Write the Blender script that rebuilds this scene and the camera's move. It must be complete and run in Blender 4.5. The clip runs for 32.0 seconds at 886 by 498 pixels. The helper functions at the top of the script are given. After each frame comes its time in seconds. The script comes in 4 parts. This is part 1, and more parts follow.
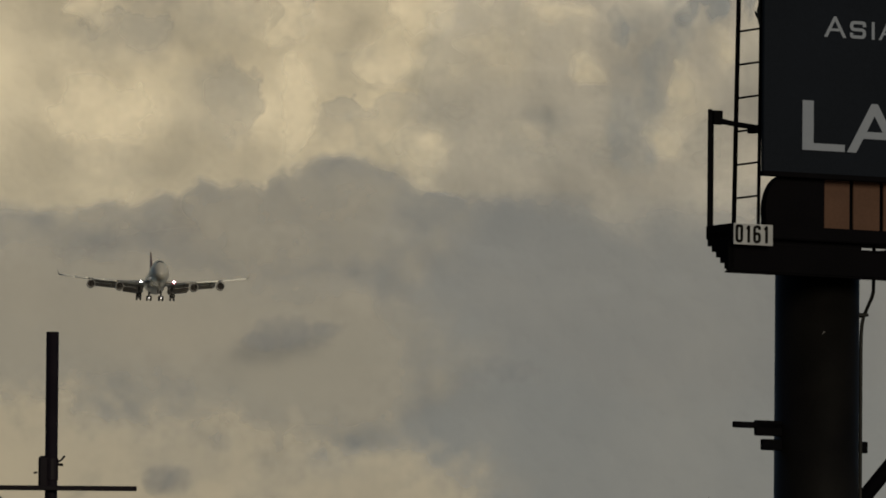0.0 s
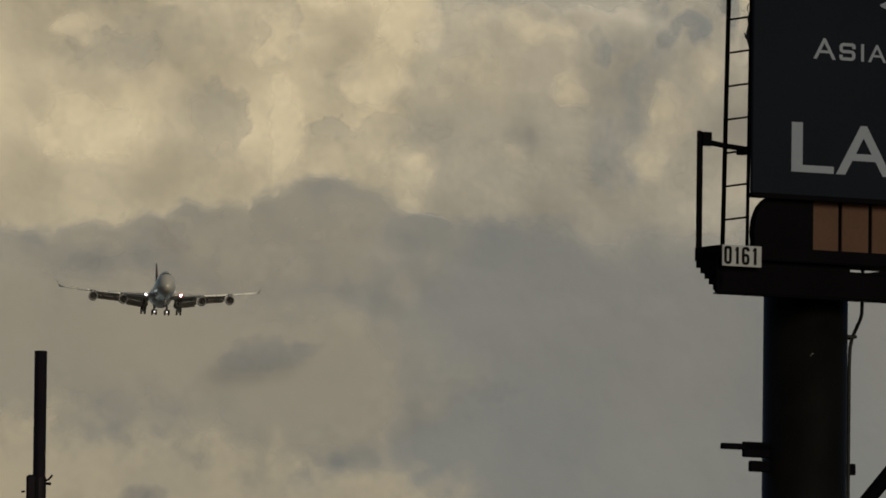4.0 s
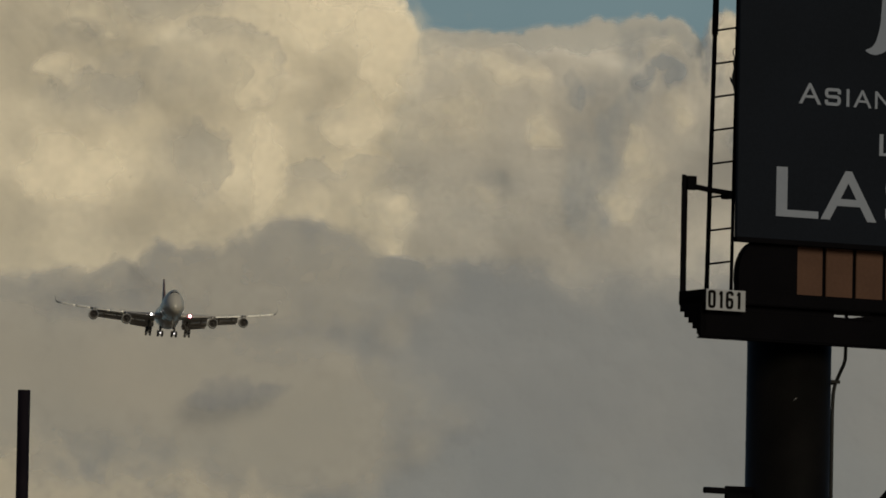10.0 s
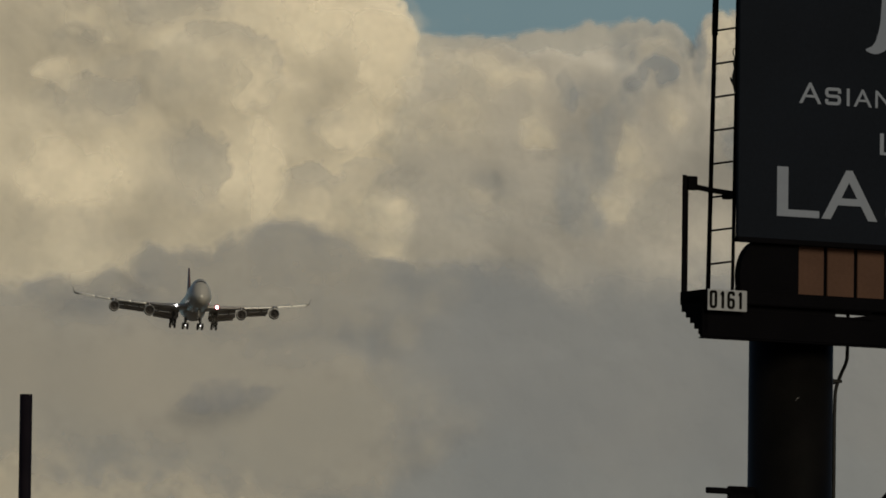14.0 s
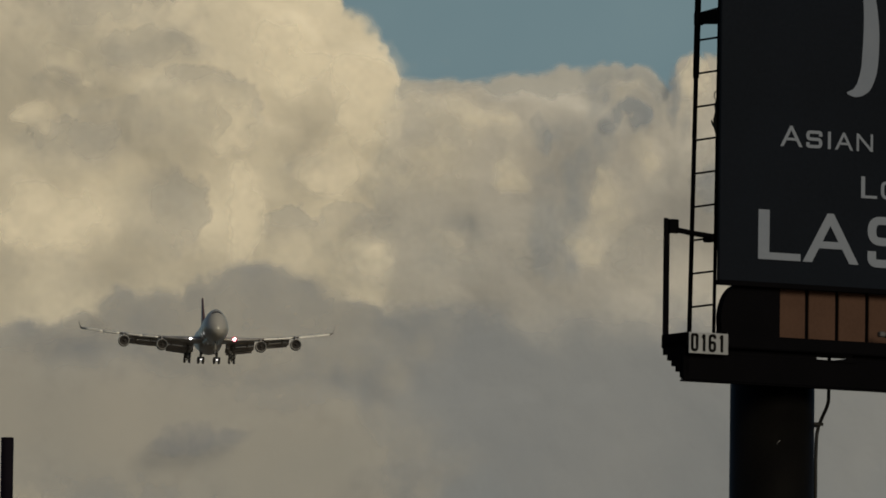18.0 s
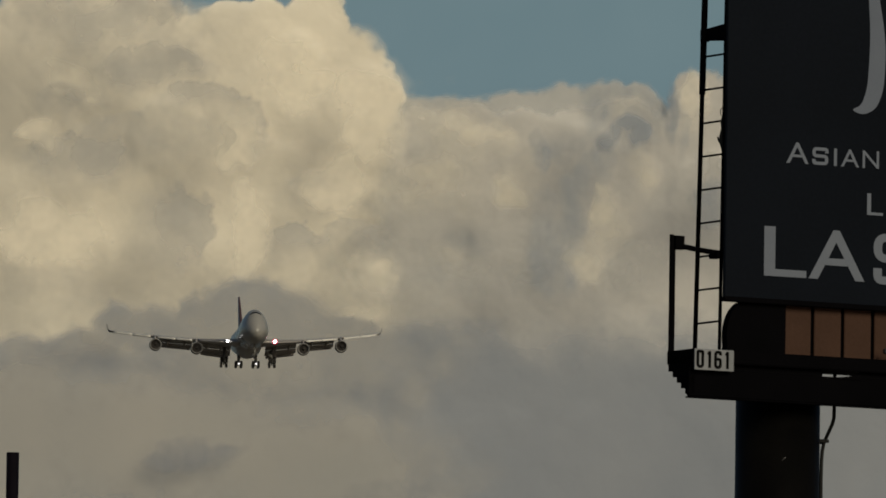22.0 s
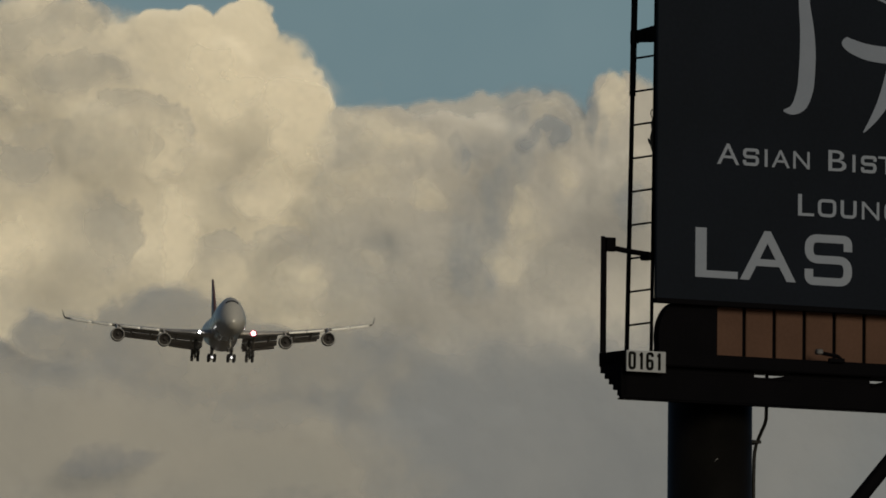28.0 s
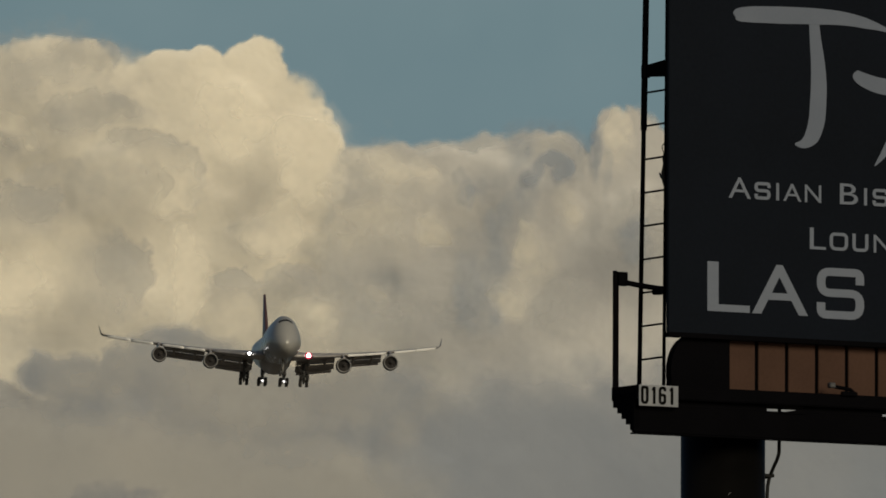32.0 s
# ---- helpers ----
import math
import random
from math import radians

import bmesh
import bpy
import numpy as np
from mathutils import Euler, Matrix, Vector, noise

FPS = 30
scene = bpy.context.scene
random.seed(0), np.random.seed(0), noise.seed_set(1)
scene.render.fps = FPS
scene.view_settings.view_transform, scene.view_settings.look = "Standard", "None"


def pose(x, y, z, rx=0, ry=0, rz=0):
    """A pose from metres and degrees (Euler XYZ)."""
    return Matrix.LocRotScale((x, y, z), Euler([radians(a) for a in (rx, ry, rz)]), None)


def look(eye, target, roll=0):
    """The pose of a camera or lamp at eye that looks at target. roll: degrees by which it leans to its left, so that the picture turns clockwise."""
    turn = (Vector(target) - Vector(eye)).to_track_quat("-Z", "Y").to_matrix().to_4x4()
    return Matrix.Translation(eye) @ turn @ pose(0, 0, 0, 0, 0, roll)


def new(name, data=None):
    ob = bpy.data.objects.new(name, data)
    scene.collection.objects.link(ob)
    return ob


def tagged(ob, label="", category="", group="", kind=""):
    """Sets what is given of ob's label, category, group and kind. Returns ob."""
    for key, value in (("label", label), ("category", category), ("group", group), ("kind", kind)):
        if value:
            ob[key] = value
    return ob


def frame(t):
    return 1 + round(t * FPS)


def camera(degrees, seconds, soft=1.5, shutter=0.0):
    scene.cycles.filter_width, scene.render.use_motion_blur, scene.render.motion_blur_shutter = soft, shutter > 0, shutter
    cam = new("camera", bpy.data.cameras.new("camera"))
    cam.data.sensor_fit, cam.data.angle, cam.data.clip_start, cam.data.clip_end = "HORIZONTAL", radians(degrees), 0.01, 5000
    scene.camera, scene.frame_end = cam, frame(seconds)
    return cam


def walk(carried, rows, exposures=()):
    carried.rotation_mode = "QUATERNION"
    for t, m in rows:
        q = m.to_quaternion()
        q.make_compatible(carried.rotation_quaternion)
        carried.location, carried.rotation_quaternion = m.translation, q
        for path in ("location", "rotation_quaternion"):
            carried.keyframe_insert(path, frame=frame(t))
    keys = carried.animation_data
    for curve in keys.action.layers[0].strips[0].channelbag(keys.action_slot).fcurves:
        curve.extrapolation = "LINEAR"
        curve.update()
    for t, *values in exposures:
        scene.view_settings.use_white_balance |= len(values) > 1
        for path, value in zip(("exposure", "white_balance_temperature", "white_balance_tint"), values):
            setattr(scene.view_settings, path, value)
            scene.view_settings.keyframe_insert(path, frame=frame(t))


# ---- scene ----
LENS = 3.671
EYE_Z = 1.6
cam = camera(LENS, 32.0, soft=1.7)
# seconds, yaw, pitch, roll of the hand-held camera, which stands in one spot
PATH = [
    (0.0, 0.2054, 4.3680, -0.471),
    (0.5, 0.2448, 4.3175, -0.473),
    (1.0, 0.2520, 4.3252, -0.361),
    (1.5, 0.2816, 4.3433, -0.507),
    (2.0, 0.2973, 4.3349, -0.482),
    (2.5, 0.2499, 4.4085, -0.407),
    (4.5, 0.1221, 4.4881, -0.729),
    (5.0, 0.0812, 4.5736, -0.580),
    (5.5, 0.0931, 4.6433, -0.525),
    (6.0, 0.1294, 4.7042, -0.543),
    (6.5, 0.1392, 4.6966, -0.654),
    (7.0, 0.0874, 4.6446, -0.685),
    (7.5, 0.0840, 4.5632, -0.711),
    (8.0, -0.0058, 4.5754, -0.934),
    (8.5, -0.0536, 4.5499, -0.810),
    (9.0, -0.0029, 4.6003, -0.951),
    (9.5, 0.0485, 4.6070, -0.963),
    (10.0, 0.0433, 4.6292, -1.095),
    (10.5, 0.0780, 4.6500, -1.072),
    (11.0, 0.1637, 4.6385, -0.895),
    (11.5, 0.1382, 4.6186, -0.847),
    (12.0, 0.0819, 4.6242, -0.969),
    (12.5, 0.0258, 4.5740, -1.043),
    (13.0, 0.0426, 4.5807, -0.795),
    (13.5, 0.0855, 4.6137, -0.739),
    (15.5, 0.0059, 4.6944, -0.764),
    (16.0, -0.0107, 4.7494, -0.666),
    (16.5, -0.0136, 4.7990, -0.764),
    (17.0, 0.0190, 4.8443, -0.720),
    (17.5, 0.0038, 4.8387, -0.787),
    (18.0, 0.0001, 4.8157, -0.726),
    (18.5, -0.0330, 4.8035, -0.802),
    (19.0, -0.0421, 4.7851, -0.760),
    (19.5, -0.0910, 4.8216, -0.993),
    (20.0, -0.1190, 4.8439, -1.073),
    (20.5, -0.1128, 4.8721, -1.040),
    (21.0, -0.0778, 4.8857, -0.933),
    (21.5, -0.0387, 4.8961, -0.941),
    (22.0, 0.0134, 4.8818, -0.856),
    (22.5, -0.0248, 4.9350, -0.682),
    (23.0, -0.0734, 4.9743, -0.744),
    (23.5, -0.0641, 4.9871, -0.987),
    (24.0, -0.1386, 4.9570, -1.182),
    (24.5, -0.2453, 4.9544, -1.196),
    (25.0, -0.2816, 4.9529, -0.913),
    (25.5, -0.2670, 4.9521, -0.686),
    (27.5, -0.2209, 4.8679, -0.581),
    (28.0, -0.2408, 4.8972, -0.483),
    (28.5, -0.2684, 4.9019, -0.403),
    (29.0, -0.2290, 4.8850, -0.137),
    (29.5, -0.1933, 4.9286, -0.056),
    (30.0, -0.1477, 4.9829, 0.039),
    (30.5, -0.1889, 4.9784, -0.301),
    (31.0, -0.2004, 4.9707, -0.183),
    (31.5, -0.1901, 4.9823, -0.228),
    (32.0, -0.1666, 5.0433, -0.200),
]
EXPOSURES = [(0, 0.0, 6500, 10), (5, 0.0, 6480, 10), (6, -0.02, 6470, 10), (7, -0.07, 6460, 10), (8, -0.02, 6455, 10), (12, -0.05, 6430, 10), (17, -0.06, 6370, 10), (21, -0.10, 6330, 10), (24, -0.14, 6300, 10), (28, -0.04, 6300, 10), (32, -0.02, 6330, 10)]
walk(cam, [(t, pose(0, 0, EYE_Z, 90 + p, r, y)) for t, y, p, r in PATH], EXPOSURES)

# ---- light ----
SUN_TURN, SUN_HEIGHT = 150.0, 22.0      # degrees clockwise from +y, and above the horizon
world = bpy.data.worlds.new("world")
scene.world = world
world.use_nodes = True
wn, wl = world.node_tree.nodes, world.node_tree.links
wn.clear()
w_out, w_bg, w_sky = wn.new("ShaderNodeOutputWorld"), wn.new("ShaderNodeBackground"), wn.new("ShaderNodeTexSky")
w_sky.sky_type, w_sky.sun_disc = "NISHITA", False
w_sky.sun_elevation, w_sky.sun_rotation = radians(SUN_HEIGHT), radians(SUN_TURN)
w_bg.inputs["Strength"].default_value = 0.03
wl.new(w_sky.outputs[0], w_bg.inputs[0])
wl.new(w_bg.outputs[0], w_out.inputs[0])
sun_data = bpy.data.lights.new("sun", "SUN")
sun_data.energy, sun_data.angle, sun_data.color = 2.0, radians(24), (1.0, 0.87, 0.62)
sun = new("sun", sun_data)
sa, sh = radians(SUN_TURN), radians(SUN_HEIGHT)
sun.matrix_world = look((math.sin(sa) * math.cos(sh) * 60, math.cos(sa) * math.cos(sh) * 60, math.sin(sh) * 60), (0, 0, 0))


# ---- materials ----
def nodes_of(name):
    m = bpy.data.materials.new(name)
    m.use_nodes = True
    n, l = m.node_tree.nodes, m.node_tree.links
    n.clear()
    out = n.new("ShaderNodeOutputMaterial")
    return m, n, l, out


def ramp(n, l, src, stops):
    r = n.new("ShaderNodeValToRGB")
    while len(r.color_ramp.elements) < len(stops):
        r.color_ramp.elements.new(0.5)
    for e, (p, c) in zip(r.color_ramp.elements, stops):
        e.position, e.color = p, (*c, 1)
    l.new(src, r.inputs[0])
    return r.outputs[0]


def surface(name, dark, light, rough=0.5, metal=0.0, scale=8.0, fine=90.0, bump=0.1, shine=0.5):
    """A worn, uneven surface: colour drifts at a large and a fine scale, with fine relief."""
    m, n, l, out = nodes_of(name)
    b = n.new("ShaderNodeBsdfPrincipled")
    co = n.new("ShaderNodeTexCoord")
    big, small = n.new("ShaderNodeTexNoise"), n.new("ShaderNodeTexNoise")
    big.inputs["Scale"].default_value, big.inputs["Detail"].default_value = scale, 5
    small.inputs["Scale"].default_value, small.inputs["Detail"].default_value = fine, 3
    for t in (big, small):
        l.new(co.outputs["Object"], t.inputs["Vector"])
    mix = n.new("ShaderNodeMix")
    mix.inputs["Factor"].default_value = 0.35
    l.new(big.outputs[0], mix.inputs["A"])
    l.new(small.outputs[0], mix.inputs["B"])
    l.new(ramp(n, l, mix.outputs["Result"], [(0.3, dark), (0.7, light)]), b.inputs["Base Color"])
    rr = n.new("ShaderNodeMapRange")
    rr.inputs["To Min"].default_value, rr.inputs["To Max"].default_value = max(0.02, rough - 0.12), min(1, rough + 0.12)
    l.new(big.outputs[0], rr.inputs["Value"])
    l.new(rr.outputs[0], b.inputs["Roughness"])
    b.inputs["Metallic"].default_value = metal
    b.inputs["Specular IOR Level"].default_value = shine
    bp = n.new("ShaderNodeBump")
    bp.inputs["Strength"].default_value, bp.inputs["Distance"].default_value = bump, 0.01
    l.new(small.outputs[0], bp.inputs["Height"])
    l.new(bp.outputs[0], b.inputs["Normal"])
    l.new(b.outputs[0], out.inputs[0])
    return m


def glowing(name, colour, strength):
    m, n, l, out = nodes_of(name)
    e = n.new("ShaderNodeEmission")
    e.inputs[0].default_value, e.inputs[1].default_value = (*colour, 1), strength
    l.new(e.outputs[0], out.inputs[0])
    return m


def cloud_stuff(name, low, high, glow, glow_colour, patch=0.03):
    """Cloud: a diffuse body with an even glow put in for scattered light, see-through where it is thin (the cover of
    the mesh).
    """
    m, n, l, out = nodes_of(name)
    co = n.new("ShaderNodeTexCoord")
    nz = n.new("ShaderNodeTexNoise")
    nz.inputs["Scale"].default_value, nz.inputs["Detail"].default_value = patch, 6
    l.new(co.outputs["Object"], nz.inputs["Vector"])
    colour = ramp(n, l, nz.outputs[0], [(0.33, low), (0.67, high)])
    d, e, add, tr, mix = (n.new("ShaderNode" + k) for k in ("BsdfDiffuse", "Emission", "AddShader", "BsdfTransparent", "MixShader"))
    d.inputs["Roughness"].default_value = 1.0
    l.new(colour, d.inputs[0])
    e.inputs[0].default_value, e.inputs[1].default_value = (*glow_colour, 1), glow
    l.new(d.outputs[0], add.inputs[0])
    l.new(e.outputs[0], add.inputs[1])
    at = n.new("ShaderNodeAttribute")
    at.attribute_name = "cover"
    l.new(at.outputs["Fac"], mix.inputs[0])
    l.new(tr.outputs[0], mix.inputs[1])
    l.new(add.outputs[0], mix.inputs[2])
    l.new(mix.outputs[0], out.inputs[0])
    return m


BLACK_STEEL = surface("black_steel", (0.0010, 0.0010, 0.0015), (0.0026, 0.0024, 0.0033), 0.8, 0.0, 3, 60, 0.1, shine=0.03)
POLE_STEEL = surface("pole_steel", (0.0016, 0.0015, 0.0015), (0.0045, 0.0041, 0.0038), 0.5, 0.0, 2, 50, 0.15, shine=0.09)
VINYL = surface("black_vinyl", (0.0016, 0.0031, 0.0062), (0.0046, 0.0068, 0.0118), 0.65, 0.0, 0.9, 26, 0.12, shine=0.07)
GREY_PRINT = surface("grey_print", (0.112, 0.132, 0.174), (0.134, 0.154, 0.198), 0.6, 0.0, 3, 60, 0.03, shine=0.2)
LETTER_PRINT = surface("letter_print", (0.128, 0.148, 0.190), (0.152, 0.172, 0.214), 0.6, 0.0, 3, 60, 0.03, shine=0.2)
PLATE_WHITE = surface("plate_white", (0.185, 0.195, 0.215), (0.245, 0.255, 0.275), 0.6, 0.0, 6, 80, 0.05, shine=0.2)
PLATE_BLACK = surface("plate_black", (0.002, 0.002, 0.002), (0.005, 0.005, 0.005), 0.8, shine=0.05)
BROWN = surface("brown_board", (0.046, 0.0250, 0.0175), (0.066, 0.0370, 0.0265), 0.8, 0.0, 2.5, 30, 0.2, shine=0.1)
MAST = surface("mast_steel", (0.0032, 0.0024, 0.0044), (0.0068, 0.0049, 0.0080), 0.6, 0.0, 4, 60, 0.1, shine=0.1)
CABLE = surface("cable_rubber", (0.008, 0.008, 0.008), (0.015, 0.015, 0.015), 0.6, shine=0.12)
LAMP_METAL = surface("lamp_metal", (0.045, 0.045, 0.048), (0.085, 0.085, 0.09), 0.5, 0.3)
GROUND = surface("dry_ground", (0.10, 0.09, 0.075), (0.17, 0.15, 0.12), 0.9, 0.0, 0.02, 0.6, 0.3)
FROND = surface("palm_frond", (0.03, 0.045, 0.02), (0.06, 0.08, 0.035), 0.6, 0.0, 3, 40, 0.1)
BARK = surface("palm_bark", (0.10, 0.08, 0.06), (0.18, 0.145, 0.11), 0.9, 0.0, 5, 40, 0.5)


# ---- mesh helpers ----
def mesh_from(name, bm, mats, smooth=False):
    me = bpy.data.meshes.new(name)
    bm.normal_update()
    bm.to_mesh(me)
    bm.free()
    for m in (mats if isinstance(mats, (list, tuple)) else [mats]):
        me.materials.append(m)
    if smooth:
        me.polygons.foreach_set("use_smooth", [True] * len(me.polygons))
    return me


def part(name, bm, material, parent=None, label="", smooth=False):
    ob = new(name, mesh_from(name, bm, material, smooth))
    ob.parent = parent
    return tagged(ob, label)


def empty(name, m=None, label="", category="", group="", kind=""):
    ob = new(name)
    if m is not None:
        ob.matrix_world = m
    return tagged(ob, label, category, group, kind)


def box(bm, x0, x1, y0, y1, z0, z1, bevel=0.0):
    vs = [bm.verts.new((x, y, z)) for x in (x0, x1) for y in (y0, y1) for z in (z0, z1)]
    fs = [bm.faces.new([vs[i] for i in q]) for q in ((0, 1, 3, 2), (4, 6, 7, 5), (0, 4, 5, 1), (2, 3, 7, 6), (0, 2, 6, 4), (1, 5, 7, 3))]
    if bevel:
        es = {e for f in fs for e in f.edges}
        bmesh.ops.bevel(bm, geom=list(es), offset=bevel, segments=1, affect="EDGES")
    return bm


def a_box(*a, bevel=0.0):
    return box(bmesh.new(), *a, bevel=bevel)


def loft(bm, rings, closed=True, caps=True):
    """Skins a row of rings, each a list of points."""
    vv = [[bm.verts.new(p) for p in r] for r in rings]
    k = len(vv[0])
    for a, b in zip(vv, vv[1:]):
        for i in range(k if closed else k - 1):
            j = (i + 1) % k
            bm.faces.new((a[i], a[j], b[j], b[i]))
    if caps:
        bm.faces.new(vv[0][::-1])
        bm.faces.new(vv[-1])
    return bm


def tube(bm, pts, r, seg=10):
    """A round bar along points; r is one radius or one for each point."""
    pts = [Vector(p) for p in pts]
    rs = r if isinstance(r, (list, tuple)) else [r] * len(pts)
    rings, u = [], None
    for i, p in enumerate(pts):
        d = (pts[min(i + 1, len(pts) - 1)] - pts[max(i - 1, 0)]).normalized()
        u = d.orthogonal() if u is None else u - d * u.dot(d)
        u.normalize()
        v = d.cross(u)
        rings.append([p + (u * math.cos(a) + v * math.sin(a)) * rs[i] for a in (2 * math.pi * k / seg for k in range(seg))])
    return loft(bm, rings)


def a_tube(pts, r, seg=10):
    return tube(bmesh.new(), pts, r, seg)


def lathe(bm, profile, seg=24, axis="y", at=(0, 0, 0), caps=True):
    """Turns (along, radius) pairs about the y, x or z axis through a point."""
    rings = []
    for s, r in profile:
        ring = []
        for k in range(seg):
            a = 2 * math.pi * k / seg
            c, d = r * math.cos(a), r * math.sin(a)
            ring.append({"y": (at[0] + c, at[1] + s, at[2] + d), "x": (at[0] + s, at[1] + c, at[2] + d), "z": (at[0] + c, at[1] + d, at[2] + s)}[axis])
        rings.append(ring)
    return loft(bm, rings, caps=caps)


# ---- ground ----
bm = bmesh.new()
rings = []
for r in (0.5, 20, 60, 120, 250, 600, 1500, 3500, 9000):
    rings.append([(r * math.cos(2 * math.pi * k / 64), r * math.sin(2 * math.pi * k / 64), 0) for k in range(64)])
loft(bm, rings, caps=False)
bm.faces.new(list(bm.verts)[:64])
tagged(part("ground", bm, GROUND), "dry pale earth ground reaching to the horizon", "ground", kind="structure")

# ---- sky and clouds ----
SKY_Y = 4925.0
m, n, l, out = nodes_of("evening_sky")
e, co, nz = n.new("ShaderNodeEmission"), n.new("ShaderNodeTexCoord"), n.new("ShaderNodeTexNoise")
nz.inputs["Scale"].default_value, nz.inputs["Detail"].default_value = 0.012, 4
l.new(co.outputs["Object"], nz.inputs["Vector"])
l.new(ramp(n, l, nz.outputs[0], [(0.3, (0.146, 0.216, 0.232)), (0.7, (0.168, 0.238, 0.250))]), e.inputs[0])
l.new(e.outputs[0], out.inputs[0])
bm = bmesh.new()
loft(bm, [[(x, SKY_Y + (x / 60) ** 2 * 0.05, z) for z in (120, 760)] for x in range(-420, 421, 60)], closed=False, caps=False)
tagged(part("sky_backdrop", bm, m), "clear teal-blue evening sky behind the clouds", "sky", kind="structure")

GX = np.linspace(-215, 215, 860)
GZ = np.linspace(255, 535, 560)
U, V = np.meshgrid(GX, GZ)


def hashed(ix, iy, seed):
    h = (ix * 374761393 + iy * 668265263 + seed * 974634777) & 0x7FFFFFFF
    h = ((h ^ (h >> 13)) * 1274126177) & 0x7FFFFFFF
    return ((h ^ (h >> 16)) & 0xFFFF) / 65535.0


def smooth_noise(x, y, seed):
    ix, iy = np.floor(x).astype(np.int64), np.floor(y).astype(np.int64)
    fx, fy = x - ix, y - iy
    fx, fy = fx * fx * fx * (fx * (fx * 6 - 15) + 10), fy * fy * fy * (fy * (fy * 6 - 15) + 10)
    a, b = hashed(ix, iy, seed), hashed(ix + 1, iy, seed)
    c, d = hashed(ix, iy + 1, seed), hashed(ix + 1, iy + 1, seed)
    return (a * (1 - fx) + b * fx) * (1 - fy) + (c * (1 - fx) + d * fx) * fy


def fbm(x, y, size, seed, octaves=5, gain=0.5):
    out, amp, tot = np.zeros_like(x), 1.0, 0.0
    for o in range(octaves):
        out += amp * (smooth_noise(x / size * 2 ** o + 17.3 * o, y / size * 2 ** o - 9.1 * o, seed + o) - 0.5)
        tot += amp
        amp *= gain
    return out / tot * 2


def cells(x, y, size, seed):
    """Rounded lumps: the distance to the nearest of scattered points."""
    gx, gy = x / size, y / size
    ix, iy = np.floor(gx).astype(np.int64), np.floor(gy).astype(np.int64)
    best = np.full_like(x, 9.0)
    for dx in (-1, 0, 1):
        for dy in (-1, 0, 1):
            px, py = ix + dx + hashed(ix + dx, iy + dy, seed), iy + dy + hashed(ix + dx, iy + dy, seed + 77)
            best = np.minimum(best, (gx - px) ** 2 + (gy - py) ** 2)
    return 1 - np.sqrt(best)


def smoothstep(a, b, x):
    t = np.clip((x - a) / (b - a), 0, 1)
    return t * t * (3 - 2 * t)


def bud(puffs, seed, kids=7, levels=2, size=(0.32, 0.55)):
    """Smaller puffs that swell out of larger ones, and again out of those, as a cumulus grows."""
    rng = random.Random(seed)
    out, last = [], puffs
    for level in range(levels):
        fresh = []
        for x, z, rx, rz, near, *_ in last:
            for _ in range(kids if level == 0 else 4):
                a, d = rng.uniform(0, 2 * math.pi), math.sqrt(rng.uniform(0.05, 0.9))
                k = rng.uniform(*size)
                r = min(rx, rz) * k
                up = near + DEPTH * min(rx, rz) * math.sqrt(max(0.0, 1 - d * d))
                fresh.append((x + rx * d * math.cos(a) * 0.92, z + rz * d * math.sin(a) * 0.92, r * rng.uniform(1.0, 1.35), r * rng.uniform(0.9, 1.1), up - DEPTH * r * rng.uniform(0.35, 0.75)))
        out += fresh
        last = fresh
    return out


DEPTH = 0.8


def blurred(a, passes):
    for _ in range(round(passes * 1.6)):
        p = np.pad(a, 1, mode="edge")
        a = (p[:-2, 1:-1] + 2 * p[1:-1, 1:-1] + p[2:, 1:-1]) / 4
        p = np.pad(a, 1, mode="edge")
        a = (p[1:-1, :-2] + 2 * p[1:-1, 1:-1] + p[1:-1, 2:]) / 4
    return a


